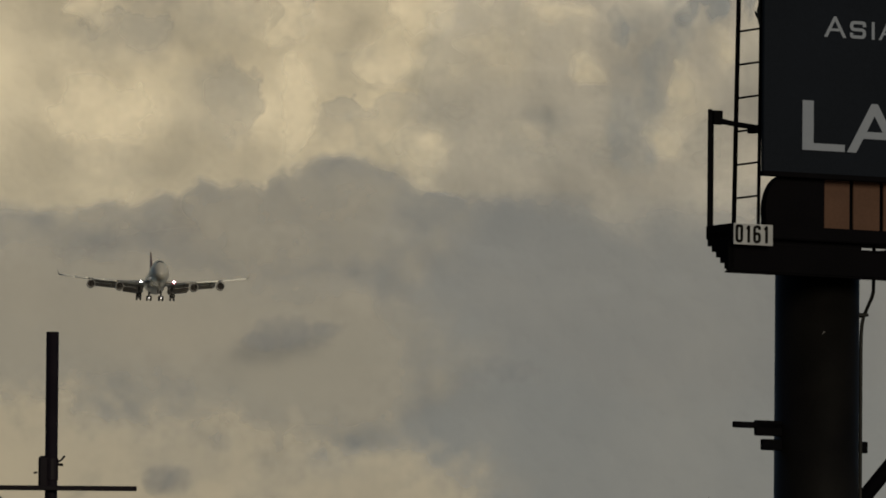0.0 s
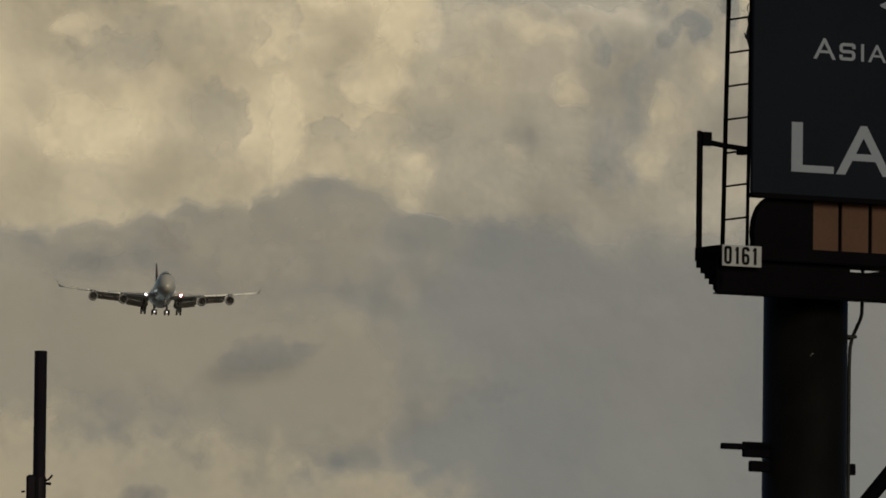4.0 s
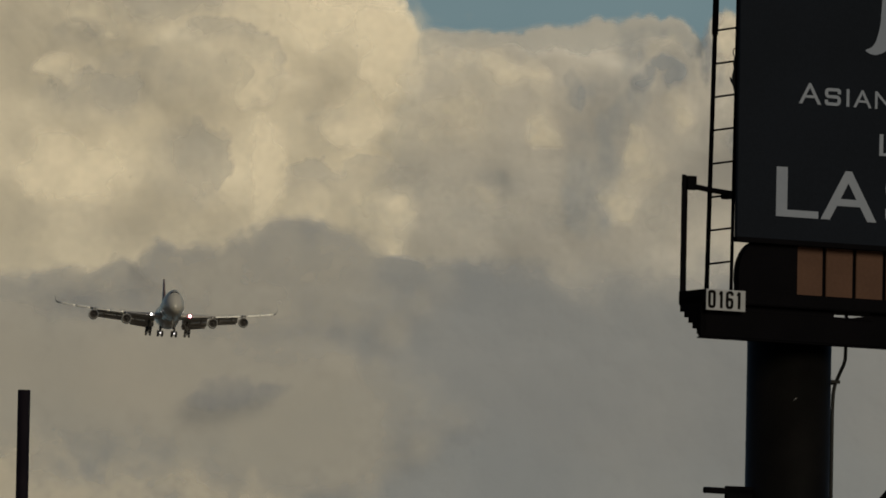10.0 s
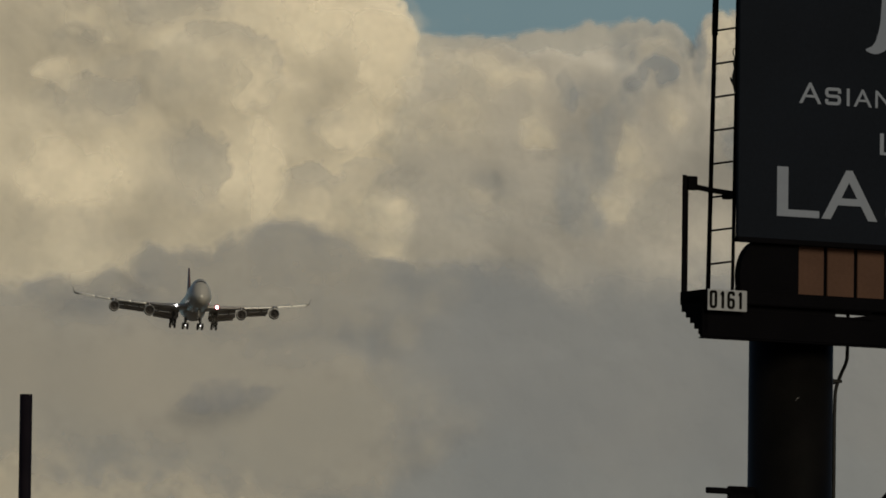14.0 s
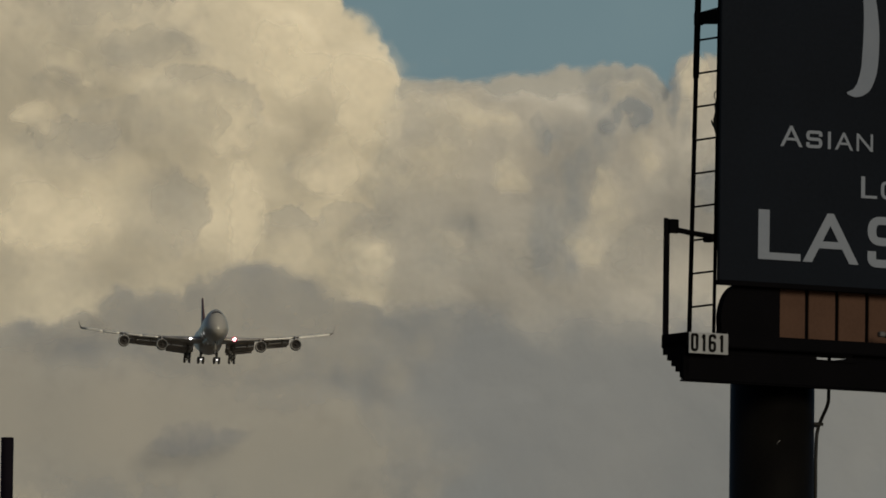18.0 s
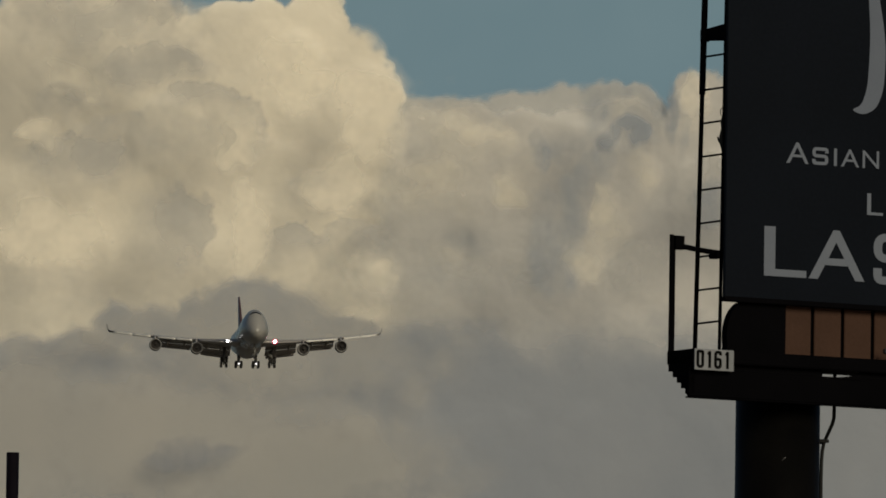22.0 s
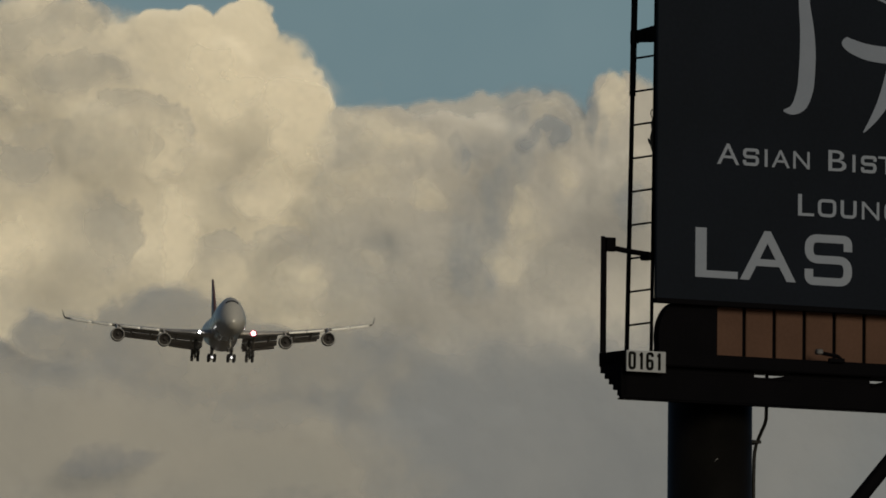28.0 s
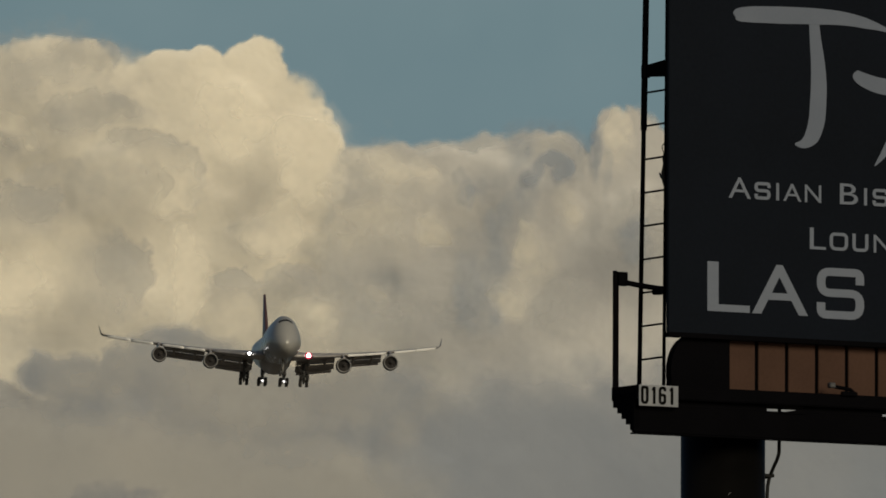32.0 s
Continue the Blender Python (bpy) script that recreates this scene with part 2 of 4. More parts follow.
def cloud(name, y, puffs, mat, label, small=(), warp=6.0, depth=DEPTH, soft=0.25, thick=1.0, seed=1, ripple=1.5, streak=0.0, ragged=0.6, blur=5, fade=False, power=0.5, mottle=0.0, rim=None, relief=1.0):
    """A cloud as a billowing relief: each puff is (x, z, half width, half height, nearness, softness of its edge, cover), and the nearer hides the
    farther; with fade, puffs thin out away from their crisp rim, whose direction in degrees is the last number. Small puffs shape the relief alone."""
    wx = U + warp * fbm(U, V, 26, seed) + 0.3 * warp * fbm(U, V, 7, seed + 11, 3)
    wz = V + warp * fbm(U, V, 26, seed + 31) + 0.3 * warp * fbm(U, V, 7, seed + 41, 3)
    power = 1.0 if fade else power
    wx, wz = wx + 0.9 * fbm(U, V, 3.4, seed + 21, 2), wz + 0.9 * fbm(U, V, 3.4, seed + 22, 2)
    if fade:       # thin billows have torn, irregular rims
        wx, wz = wx + 3.2 * fbm(U, V, 11, seed + 51, 4), wz + 3.2 * fbm(U, V, 11, seed + 61, 4)
    rim = (1.0 if fade else 0.0) if rim is None else rim
    # knobbly rims, uneven along their length
    lump = rim * (0.26 * (cells(wx, wz, 10.0, seed) - 0.5) + 0.14 * (cells(wx, wz, 4.6, seed + 5) - 0.5) + 0.05 * (cells(wx, wz, 2.2, seed + 6) - 0.5) + 0.22 * fbm(U, V, 16, seed + 71, 4)) if rim else 0 * U
    h = np.full_like(U, 0.0 if fade else -4.0)
    dens = np.zeros_like(U)
    for k, (x, z, rx, rz, near, *edge) in enumerate(list(puffs) + list(small)):
        m = warp * 1.3 + 1 + (8 if rim else 1)
        i0, i1 = np.searchsorted(GX, (x - rx - m, x + rx + m))
        j0, j1 = np.searchsorted(GZ, (z - rz - m, z + rz + m))
        if i1 <= i0 or j1 <= j0:
            continue
        w = np.s_[j0:j1, i0:i1]
        q = 1 - ((wx[w] - x) / rx) ** 2 - ((wz[w] - z) / rz) ** 2
        if rim:
            q = q + lump[w]
        bulge = near + depth * min(rx, rz) * np.clip(q, 0, 1) ** power
        h[w] = np.where(q > 0, np.maximum(h[w], bulge), h[w])
        if k < len(puffs):
            width = edge[0] if edge else soft
            if fade:
                lean = radians(edge[2]) if len(edge) > 2 else math.pi / 2
                ahead = (wx[w] - x) / rx * math.cos(lean) + (wz[w] - z) / rz * math.sin(lean)
                width = np.minimum(1.0, width + 0.75 * smoothstep(0.9, -0.1, ahead))
            body = smoothstep(0.0, width, q) * (edge[1] if len(edge) > 1 else 1.0)
            if fade:
                body = body * smoothstep(-1.0, 0.6, ahead)
            dens[w] = 1 - (1 - dens[w]) * (1 - body * thick) if fade else np.maximum(dens[w], body)
    h = relief * blurred(h, blur) + ripple * (0.7 * fbm(U, V, 14, seed + 7, 4) + 1.1 * blurred(cells(wx, wz, 12.0, seed + 19) + 0.3 * cells(wx, wz, 5.5, seed + 29), 18))
    if streak:
        h = h + streak * fbm(U * 3.0, V * 0.8, 26, seed + 13, 3)
    dens = np.clip(dens * (1.0 + ragged * (1 - dens) * 4 * fbm(U, V, 10, seed + 9, 3)), 0, 1)
    if mottle:
        dens = dens * np.clip(0.75 + mottle * fbm(U * 1.5, V * 0.8, 12, seed + 17, 5), 0, 1.25)
    if not fade:
        dens = dens * thick
    keep = dens > 0.004
    nz_, nx_ = U.shape
    co = np.stack([U, y - h, V], axis=-1).reshape(-1, 3)
    idx = np.arange(nz_ * nx_).reshape(nz_, nx_)
    quads = np.stack([idx[:-1, :-1], idx[:-1, 1:], idx[1:, 1:], idx[1:, :-1]], axis=-1).reshape(-1, 4)
    quads = quads[keep.reshape(-1)[quads].any(axis=1)]
    used = np.unique(quads)
    remap = np.zeros(nz_ * nx_, dtype=np.int64)
    remap[used] = np.arange(len(used))
    quads = remap[quads]
    me = bpy.data.meshes.new(name)
    me.vertices.add(len(used))
    me.vertices.foreach_set("co", co[used].astype(np.float32).ravel())
    me.loops.add(quads.size)
    me.loops.foreach_set("vertex_index", quads.astype(np.int32).ravel())
    me.polygons.add(len(quads))
    me.polygons.foreach_set("loop_start", np.arange(0, quads.size, 4, dtype=np.int32))
    me.polygons.foreach_set("use_smooth", np.ones(len(quads), dtype=bool))
    me.update(calc_edges=True)
    at = me.attributes.new("cover", "FLOAT", "POINT")
    at.data.foreach_set("value", dens.reshape(-1)[used].astype(np.float32))
    me.materials.append(mat)
    return tagged(new(name, me), label, "cloud", kind="structure")


# albedos carry the light and shade: bright cream in sun, darker greys in shade
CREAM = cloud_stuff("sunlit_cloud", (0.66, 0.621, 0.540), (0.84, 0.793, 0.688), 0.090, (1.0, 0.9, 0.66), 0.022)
DOVE = cloud_stuff("painted_shade_cloud", (0.36, 0.352, 0.332), (0.45, 0.435, 0.405), 0.09, (1.0, 0.95, 0.80), 0.022)
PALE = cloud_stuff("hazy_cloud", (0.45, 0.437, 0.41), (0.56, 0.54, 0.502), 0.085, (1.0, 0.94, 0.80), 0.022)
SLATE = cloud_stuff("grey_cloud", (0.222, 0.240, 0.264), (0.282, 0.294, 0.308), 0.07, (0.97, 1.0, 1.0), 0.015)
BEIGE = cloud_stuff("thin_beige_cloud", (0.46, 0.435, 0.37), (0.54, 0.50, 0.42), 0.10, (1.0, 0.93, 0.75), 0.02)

GLOW = cloud_stuff("sun_patch_cloud", (0.84, 0.79, 0.68), (0.92, 0.865, 0.745), 0.10, (1.0, 0.9, 0.66), 0.03)
heap = [
    (-113.7, 453.3, 83.3, 53.5, -30), (-54.0, 464.5, 32.7, 35.7, -6, 0.35), (-55.0, 495.6, 11.5, 13.4, 0, 0.3), (-97.9, 483.4, 23.8, 17.8, 2),
    (-131.8, 486.3, 23.8, 16.8, 1), (-40.0, 448.6, 21.8, 33.7, 0, 0.95), (-34.1, 468.6, 13.0, 17.8, 2), (-78.0, 482.5, 21.8, 19.8, 4),
    (-95.7, 450.4, 28.8, 21.4, 8), (-66.8, 430.5, 20.8, 18.8, 8.5), (-133.5, 433.3, 31.7, 23.8, 9), (-46.9, 423.6, 21.8, 23.8, 6, 0.95)]
foot = [
    (-117.4, 411.4, 37.7, 21.8, 10), (-81.6, 405.5, 31.7, 21.8, 11), (-167.4, 454.1, 27.8, 49.6, 2), (-180.0, 410.0, 60.0, 50.0, 0), (-100.0, 375.0, 90.0, 55.0, 0, 0.6),
    (-122.0, 467.0, 19.0, 15.0, 4), (-143.0, 437.0, 17.0, 14.0, 9), (-91.0, 433.0, 13.0, 11.0, 10)]
crown = [(-43.5, 479.5, 10.5, 11.5, 1, 0.35), (-112.5, 496.5, 10.5, 12.0, 1, 0.35), (-84.0, 492.5, 15.0, 12.0, 1, 0.4), (-71.0, 494.5, 9.0, 9.5, 1, 0.4),
    (-130.0, 495.0, 20.0, 14.0, 1, 0.5), (-155.0, 494.0, 18.0, 14.0, 1, 0.5), (-30.5, 470.0, 9.0, 10.5, 1, 0.35)]
cumulus = cloud("cumulus_cloud", 4880, heap + foot + crown, CREAM, "towering cream cumulus cloud lit by the low sun", seed=3, soft=0.36, ripple=1.5, depth=0.56, blur=18, power=0.72, warp=4.5, relief=0.45, small=bud(heap[1:] + crown, 8, 3, 1, (0.40, 0.65)))
# cream sheet added to even out the tone where cumulus and ridge meet
lumps = cloud("cream_overlay", 4850, [(-35.0, 400.0, 14.0, 17.0, 0, 1.0), (-18.0, 438.0, 30.0, 38.0, 0, 1.0, 0.6), (0.0, 442.0, 30.0, 26.0, 0, 1.0, 0.35)],
    CREAM, "added cream sheet blending the cumulus into the ridge", seed=87, warp=6, depth=0.35, soft=0.6, thick=0.5, ripple=1.0, ragged=0.5, blur=16, fade=True)
# grey sheets before the cumulus paint the shade along its billows' rims
upper_billows = [
    (-123.3, 490.0, 25.7, 13.0, 0, 0.9, 0.45, 90), (-109.4, 472.9, 29.6, 9.5, 0, 1, 0.5, 100), (-135.2, 457.0, 11.9, 11.9, 0, 0.8, 0.4, 90),
    (-94.0, 449.0, 27.0, 20.4, 0, 0.18, 0.8, 68), (-120.0, 444.0, 22.0, 15.0, 0, 0.3, 0.45, 100), (-140.6, 436.4, 22.1, 15.4, 0, 0.18, 0.85, 85), (-107.6, 417.4, 20.8, 20.8, 0, 0.22, 0.8, 15), (-55.8, 431.2, 10.9, 10.3, 0, 0.3, 0.45, 60)]
lower_billows = [
    (-132.0, 482.0, 46.0, 30.0, 0, 1.0, 0.9, 80), (-146.1, 460.6, 12.3, 8.3, 0, 0.35, 0.5, 80), (-144.8, 394.9, 21.7, 11.9, 0, 0.5, 0.4, 80), (-109.8, 470.9, 23.3, 11.9, 0, 0.35, 0.55, 90), (-62.8, 410.3, 11.1, 10.7, 0, 0.2, 0.8, 95),
    (-43.0, 410.4, 14.2, 12.6, 0, 0.2, 0.8, 90), (-111.9, 492.9, 11.1, 9.9, 0, 0.28, 0.8, 60), (-56.0, 428.5, 12.3, 9.9, 0, 0.3, 0.45, 70)]
billows = cloud("billow_shade", 4835, upper_billows + lower_billows,
    DOVE, "grey-cream sheets painting the shaded rims of the near billows", seed=83, warp=2.5, depth=0.3, soft=0.25, thick=0.60, ripple=0.8, ragged=0.3, blur=14, fade=True)
# a paler sheet paints the brightest sunlit patches over the cumulus
gleams = cloud("painted_gleam", 4830, [
    (-84.0, 449.0, 24.0, 13.0, 0, 1, 0.5), (-78.1, 415.5, 10.5, 22.0, 0, 1, 0.9), (-139.2, 472.2, 16.0, 11.0, 0, 1, 0.6), (-145.1, 414.4, 24.0, 16.0, 0, 1, 0.7), (-47.0, 436.0, 17.0, 16.0, 0, 1, 0.6),
    (-60.0, 474.2, 22.0, 20.0, 0, 1, 0.6), (-34.0, 458.4, 15.0, 22.0, 0, 1, 0.8), (-150.0, 450.0, 12.0, 9.0, 0, 1, 0.5)],
    GLOW, "bright sheet painting the sunlit patches of the cumulus", seed=89, warp=6, depth=0.05, soft=1.0, thick=0.7, ripple=0.3, ragged=0.6, blur=14, rim=0.55)
crest = [
    (-6.2, 455.2, 19.8, 18.8, 0), (15.7, 453.3, 19.8, 18.8, 0), (35.6, 452.4, 21.8, 22.2, 0), (53.6, 453.4, 19.8, 20.8, 0), (-26.0, 450.0, 24.0, 22.0, 0), (-45.0, 448.0, 26.0, 22.0, 0),
    (82.0, 462.5, 12.0, 24.0, 0, 0.3), (50.0, 466.0, 13.0, 11.5, 0), (-16.0, 432.2, 21.8, 29.7, 0), (35.7, 426.4, 49.6, 31.7, 0),
    (7.9, 406.3, 49.6, 27.8, 0), (67.6, 426.5, 29.7, 29.7, 0), (105.3, 438.0, 29.7, 41.0, 0), (60.0, 374.5, 130.0, 60.0, 0), (-40.0, 414.5, 40.0, 40.0, 0)]
knobs = [(-22.5, 462.0, 7.5, 9.0, 0, 0.9), (-7.0, 463.0, 11.0, 8.0, 0, 1.0), (14.0, 463.0, 13.0, 9.0, 0, 1.0), (34.0, 464.5, 9.0, 10.0, 0, 0.9), (46.5, 468.0, 8.0, 10.0, 0, 0.8), (55.5, 467.0, 6.5, 10.0, 0, 0.8),
    (61.6, 464.0, 4.5, 9.0, 0, 0.8), (72.5, 473.0, 7.5, 14.5, 0, 0.5), (80.0, 471.2, 8.0, 18.1, 0, 0.5), (20.0, 432.0, 78.0, 34.0, -2, 0.5), (67.5, 447.0, 18.0, 22.0, 0, 0.6), (66.0, 458.0, 9.0, 13.0, 0, 0.5)]
ridge = cloud("cumulus_cloud", 4908, crest + knobs, PALE, "hazy pale cumulus ridge below blue sky", seed=23, streak=0.5, depth=0.3, blur=24, ripple=1.8, power=0.8, soft=0.5, warp=4, rim=0.5, relief=0.6,
    small=bud(crest[:13], 9, 3, 1, (0.45, 0.70)))
plume = cloud("cloud_plume", 4914, [
    (-30.0, 468.0, 24.0, 11.0, 0, 0.6), (-8.0, 468.0, 24.0, 10.5, 0, 0.6), (13.0, 469.0, 22.0, 11.0, 0, 0.6), (30.0, 471.0, 18.0, 12.0, 0, 0.6), (45.0, 473.0, 16.0, 12.0, 0, 0.6), (55.0, 473.0, 9.0, 11.5, 0, 0.5), (60.0, 468.0, 7.0, 11.0, 0, 0.5)],
    PALE, "thin pale plume sinking behind the cumulus ridge", seed=131, depth=0.2, blur=14, ripple=1.2, thick=0.9, warp=2.5, rim=0.3, relief=0.6)
# sunlight on the ridge's lumps is painted by this paler cream sheet
lit = cloud("cream_overlay", 4868, [(12.2, 438.0, 11.5, 11.0, 0, 0.5, 0.8, 240), (45.9, 426.8, 11.4, 18.3, 0, 0.6, 0.9, 135), (56.4, 443.7, 8.4, 12.2, 0, 0.8, 0.8, 90), (37.5, 412.0, 11.0, 10.0, 0, 0.6, 0.8, 180), (1.3, 454.0, 13.7, 9.1, 0, 1, 0.6, 90), (48.5, 467.5, 11.0, 6.0, 0, 1.0, 0.5), (-10.8, 457.9, 13.9, 11.9, 0, 1, 0.6),
    (75.4, 466.3, 7.4, 14.9, 0, 0.6, 1, 90), (-12.1, 410.8, 8.0, 7.0, 0, 1, 0.5), (-18.5, 439.7, 11.9, 11.9, 0, 1, 0.5)],
    CREAM, "cream sheet painting sunlit lumps on the hazy ridge", seed=91, warp=4, depth=0.3, soft=1.0, thick=0.6, ripple=0.8, ragged=0.5, blur=18, fade=True)
# more shade painted in grey, over the folds of the ridge
folds = cloud("billow_shade", 4864, [(57.9, 405.6, 16.3, 16.3, 0, 0.35, 0.75, 120), (-36.1, 414.0, 15.9, 11.9, 0, 0.5, 0.7, 90), (17.0, 401.9, 11.9, 13.9, 0, 0.8, 0.6, 90), (59.0, 461.7, 9.9, 11.9, 0, 1.0, 0.3, 60),
    (92.0, 436.0, 22.0, 20.0, 0), (-14.0, 404.0, 24.0, 16.0, 0, 0.8, 0.6, 90)],
    DOVE, "grey sheets painting soft shade in the folds of the ridge", seed=97, warp=4, depth=0.25, soft=0.5, thick=0.6, ripple=0.8, streak=0.3, ragged=0.6, blur=14, fade=True)
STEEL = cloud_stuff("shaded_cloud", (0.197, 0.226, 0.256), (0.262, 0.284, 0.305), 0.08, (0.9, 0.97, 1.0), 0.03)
# shade in the rifts is painted by a blue-grey sheet before the ridge
rifts = cloud("rift_overlay", 4858, [(23.5, 419.6, 10.5, 23.0, 0, 1, 0.9), (31.5, 430.0, 7.0, 18.0, 0, 1, 0.9), (42.0, 450.4, 6.0, 13.0, 0, 1, 0.75), (36.5, 441.1, 5.5, 13.0, 0, 1, 0.8), (21.4, 451.5, 4.2, 7.0, 0, 1, 1), (19.3, 457.0, 3.0, 5.5, 0, 1, 0.9),
    (27.6, 405.8, 7.6, 9.1, 0, 1, 0.7), (-3.0, 412.0, 26.0, 15.0, 0, 1, 0.15), (46.0, 464.0, 24.0, 14.0, 0, 1, 0.6), (30.2, 459.0, 14.0, 13.0, 0, 1, 0.5), (66.4, 466.3, 2.8, 13.9, 0, 1, 0.9), (-35.0, 412.5, 4.4, 8.9, 0, 1, 0.4)],
    STEEL, "blue-grey sheet painting shaded rifts on the cumulus ridge", seed=103, warp=2.0, depth=0.03, thick=0.55, ripple=0.2, ragged=0.9, blur=14, mottle=0.7, rim=0.5)
# blue-grey sheet stands in for sky seen through a gap
gap = cloud("rift_overlay", 4856, [(50.9, 462.8, 7.3, 4.6, 0, 0.9, 1), (55.5, 459.8, 3.8, 5.5, 0, 0.9, 1), (46.0, 459.5, 4.6, 5.0, 0, 1, 0.9), (43.6, 456.0, 4.2, 6.0, 0, 1, 0.7), (53.0, 457.0, 3.5, 4.5, 0, 1, 0.7), (66.0, 464.0, 3.5, 12.0, 0, 1.0, 0.6), (69.5, 460.0, 3.0, 14.0, 0, 1.0, 0.4), (80.0, 434.0, 8.0, 12.0, 0, 1.0, 0.8)],
    STEEL, "blue-grey sheet painting a small gap in the cumulus ridge", seed=119, warp=2.0, depth=0.03, thick=0.70, ripple=0.2, ragged=0.7, blur=14, rim=0.8)
# slate albedo paints the shade on the bank and its shoulder
bank_top = [
    (-67.5, 385.0, 33.0, 18.8, 0, 0.5), (-92.0, 390.5, 7.0, 8.5, 0, 0.9), (-103.0, 386.0, 14.0, 11.0, 0, 0.8), (-44.0, 379.0, 24.0, 14.0, 0, 0.4), (-107.0, 383.0, 15.0, 13.0, 0, 0.8), (-93.2, 378.0, 17.0, 17.5, 0, 0.7), (-117.0, 384.5, 13.0, 10.0, 0, 0.8)]
bank_body = [
    (-25.3, 364.3, 45.0, 27.7, 1, 0.6), (6.7, 358.0, 60.0, 34.0, 1, 0.8), (60.0, 358.0, 75.0, 42.0, 2, 1.0), (125.5, 362.0, 75.0, 42.0, 2, 1.0), (-63.3, 319.0, 150.0, 59.5, 2), (-105.0, 358.0, 80.0, 27.0, 0, 0.8),
    (-40.0, 352.0, 60.0, 30.0, 0, 0.5), (75.8, 305.4, 150.0, 66.0, 3), (-150.0, 320.0, 120.0, 55.0, 1), (0.0, 270.0, 260.0, 60.0, 2), (160.0, 310.0, 150.0, 90.0, 1)]
bank = cloud("grey_cloud_bank", 4825, bank_top + bank_body,
    SLATE, "smooth cloud bank below the cumulus, its shade painted slate grey", seed=41, depth=0.12, soft=0.5, thick=0.96, warp=4, ragged=0.3, ripple=1.0, blur=10, rim=0.3)
shoulder = cloud("grey_cloud_bank", 4831, [(-131.0, 378.0, 18.0, 11.9, 0, 0.6), (-150.0, 375.5, 24.0, 13.0, 0, 0.7), (-185.0, 369.0, 40.0, 20.0, 0, 0.7), (-160.0, 362.0, 60.0, 20.0, 0, 0.6)],
    SLATE, "smooth shoulder of the cloud bank, its shade painted grey, sinking", seed=43, depth=0.12, soft=0.5, thick=0.92, warp=4, ragged=0.3, ripple=1.0, blur=10, rim=0.2)
# beige sheet added to lighten and warm the left half of the bank
veil = cloud("bank_tint", 4808, [(-125.0, 340.0, 85.0, 42.0, 0), (-70.0, 330.0, 75.0, 40.0, 0), (-170.0, 345.0, 60.0, 45.0, 0), (-78.0, 374.0, 80.0, 36.0, 0, 1.0, 0.8), (-130.0, 374.0, 46.0, 22.0, 0, 0.8, 0.6)],
    BEIGE, "added beige sheet that warms and lightens the left of the bank", seed=52, depth=0.06, soft=1.0, thick=0.52, warp=9, ragged=0.4, blur=8, ripple=0.3)
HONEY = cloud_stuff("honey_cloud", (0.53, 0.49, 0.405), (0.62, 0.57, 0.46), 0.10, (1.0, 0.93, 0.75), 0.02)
low = cloud("low_cloud", 4800, [
    (-112.0, 287.0, 80.0, 30.0, 0, 1, 0.9), (-160.8, 292.0, 60.0, 32.0, 0, 1, 1), (-52.3, 281.0, 70.0, 30.0, 0, 1, 0.9), (-125.7, 270.0, 95.0, 32.0, 0, 1, 1)],
    HONEY, "thin beige low cloud veil", seed=61, depth=0.06, soft=1.0, thick=0.75, warp=12, ragged=0.5, blur=8, ripple=0.5, rim=0.2)
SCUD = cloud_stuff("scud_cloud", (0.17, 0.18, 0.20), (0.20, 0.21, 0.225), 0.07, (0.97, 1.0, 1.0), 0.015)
wisp = cloud("cloud_wisp", 4796, [
    (-86.0, 339.0, 17.0, 7.5, 0), (-95.0, 336.5, 12.0, 5.0, 0), (-76.0, 340.5, 11.0, 5.0, 0), (-129.5, 287.5, 11.0, 6.5, 0, 1.0, 0.9), (-20.0, 324.6, 20.0, 6.0, 0, 1.0, 0.4)],
    SCUD, "dark grey cloud wisps", seed=71, depth=0.03, soft=1.0, thick=0.66, warp=3, ragged=0.8, blur=8, ripple=0.15, mottle=0.5)

# ---- billboard ----
BOARD = Matrix.Translation((2.3716, 125.0, 11.874)) @ pose(0, 0, 0, 0, 0, 30)   # corner of the face: x along it, y behind it, z up
billboard = empty("billboard", BOARD, "black roadside billboard with grey lettering on a steel monopole", "billboard")
GROUND_Z = -11.874
face = part("face_panel", a_box(0, 14.63, 0, 0.045, 0, 4.27, bevel=0.008), VINYL, billboard, "black printed vinyl face")
part("back_frame", a_box(0.16, 14.5, 0.047, 0.22, 0.02, 4.2, bevel=0.01), BLACK_STEEL, billboard)
part("bottom_rail", a_box(0.004, 14.62, -0.006, 0.06, -0.034, 0.012, bevel=0.003), BLACK_STEEL, billboard)
part("girder", a_box(-0.36, 14.8, 0.0, 0.05, -0.914, -0.665, bevel=0.006), BLACK_STEEL, billboard)
part("girder_flange", a_box(-0.36, 14.8, -0.02, 0.07, -0.929, -0.916, bevel=0.003), BLACK_STEEL, billboard)
deck = part("deck", a_box(-0.36, 14.8, -0.055, 0.40, -0.61, -0.55, bevel=0.005), BLACK_STEEL, billboard, "black steel service walkway")
part("kick_plate", a_box(-0.36, 14.8, -0.06, -0.045, -0.60, -0.487, bevel=0.003), BLACK_STEEL, deck)
part("kick_plate", a_box(-0.36, -0.345, -0.045, 0.40, -0.60, -0.487, bevel=0.003), BLACK_STEEL, deck)
for s0, s1 in ((-0.34, 1.06), (1.46, 2.30), (2.62, 14.7)):
    part("spacer", a_box(s0, s1, 0.01, 0.04, -0.68, -0.60, bevel=0.004), BLACK_STEEL, billboard)
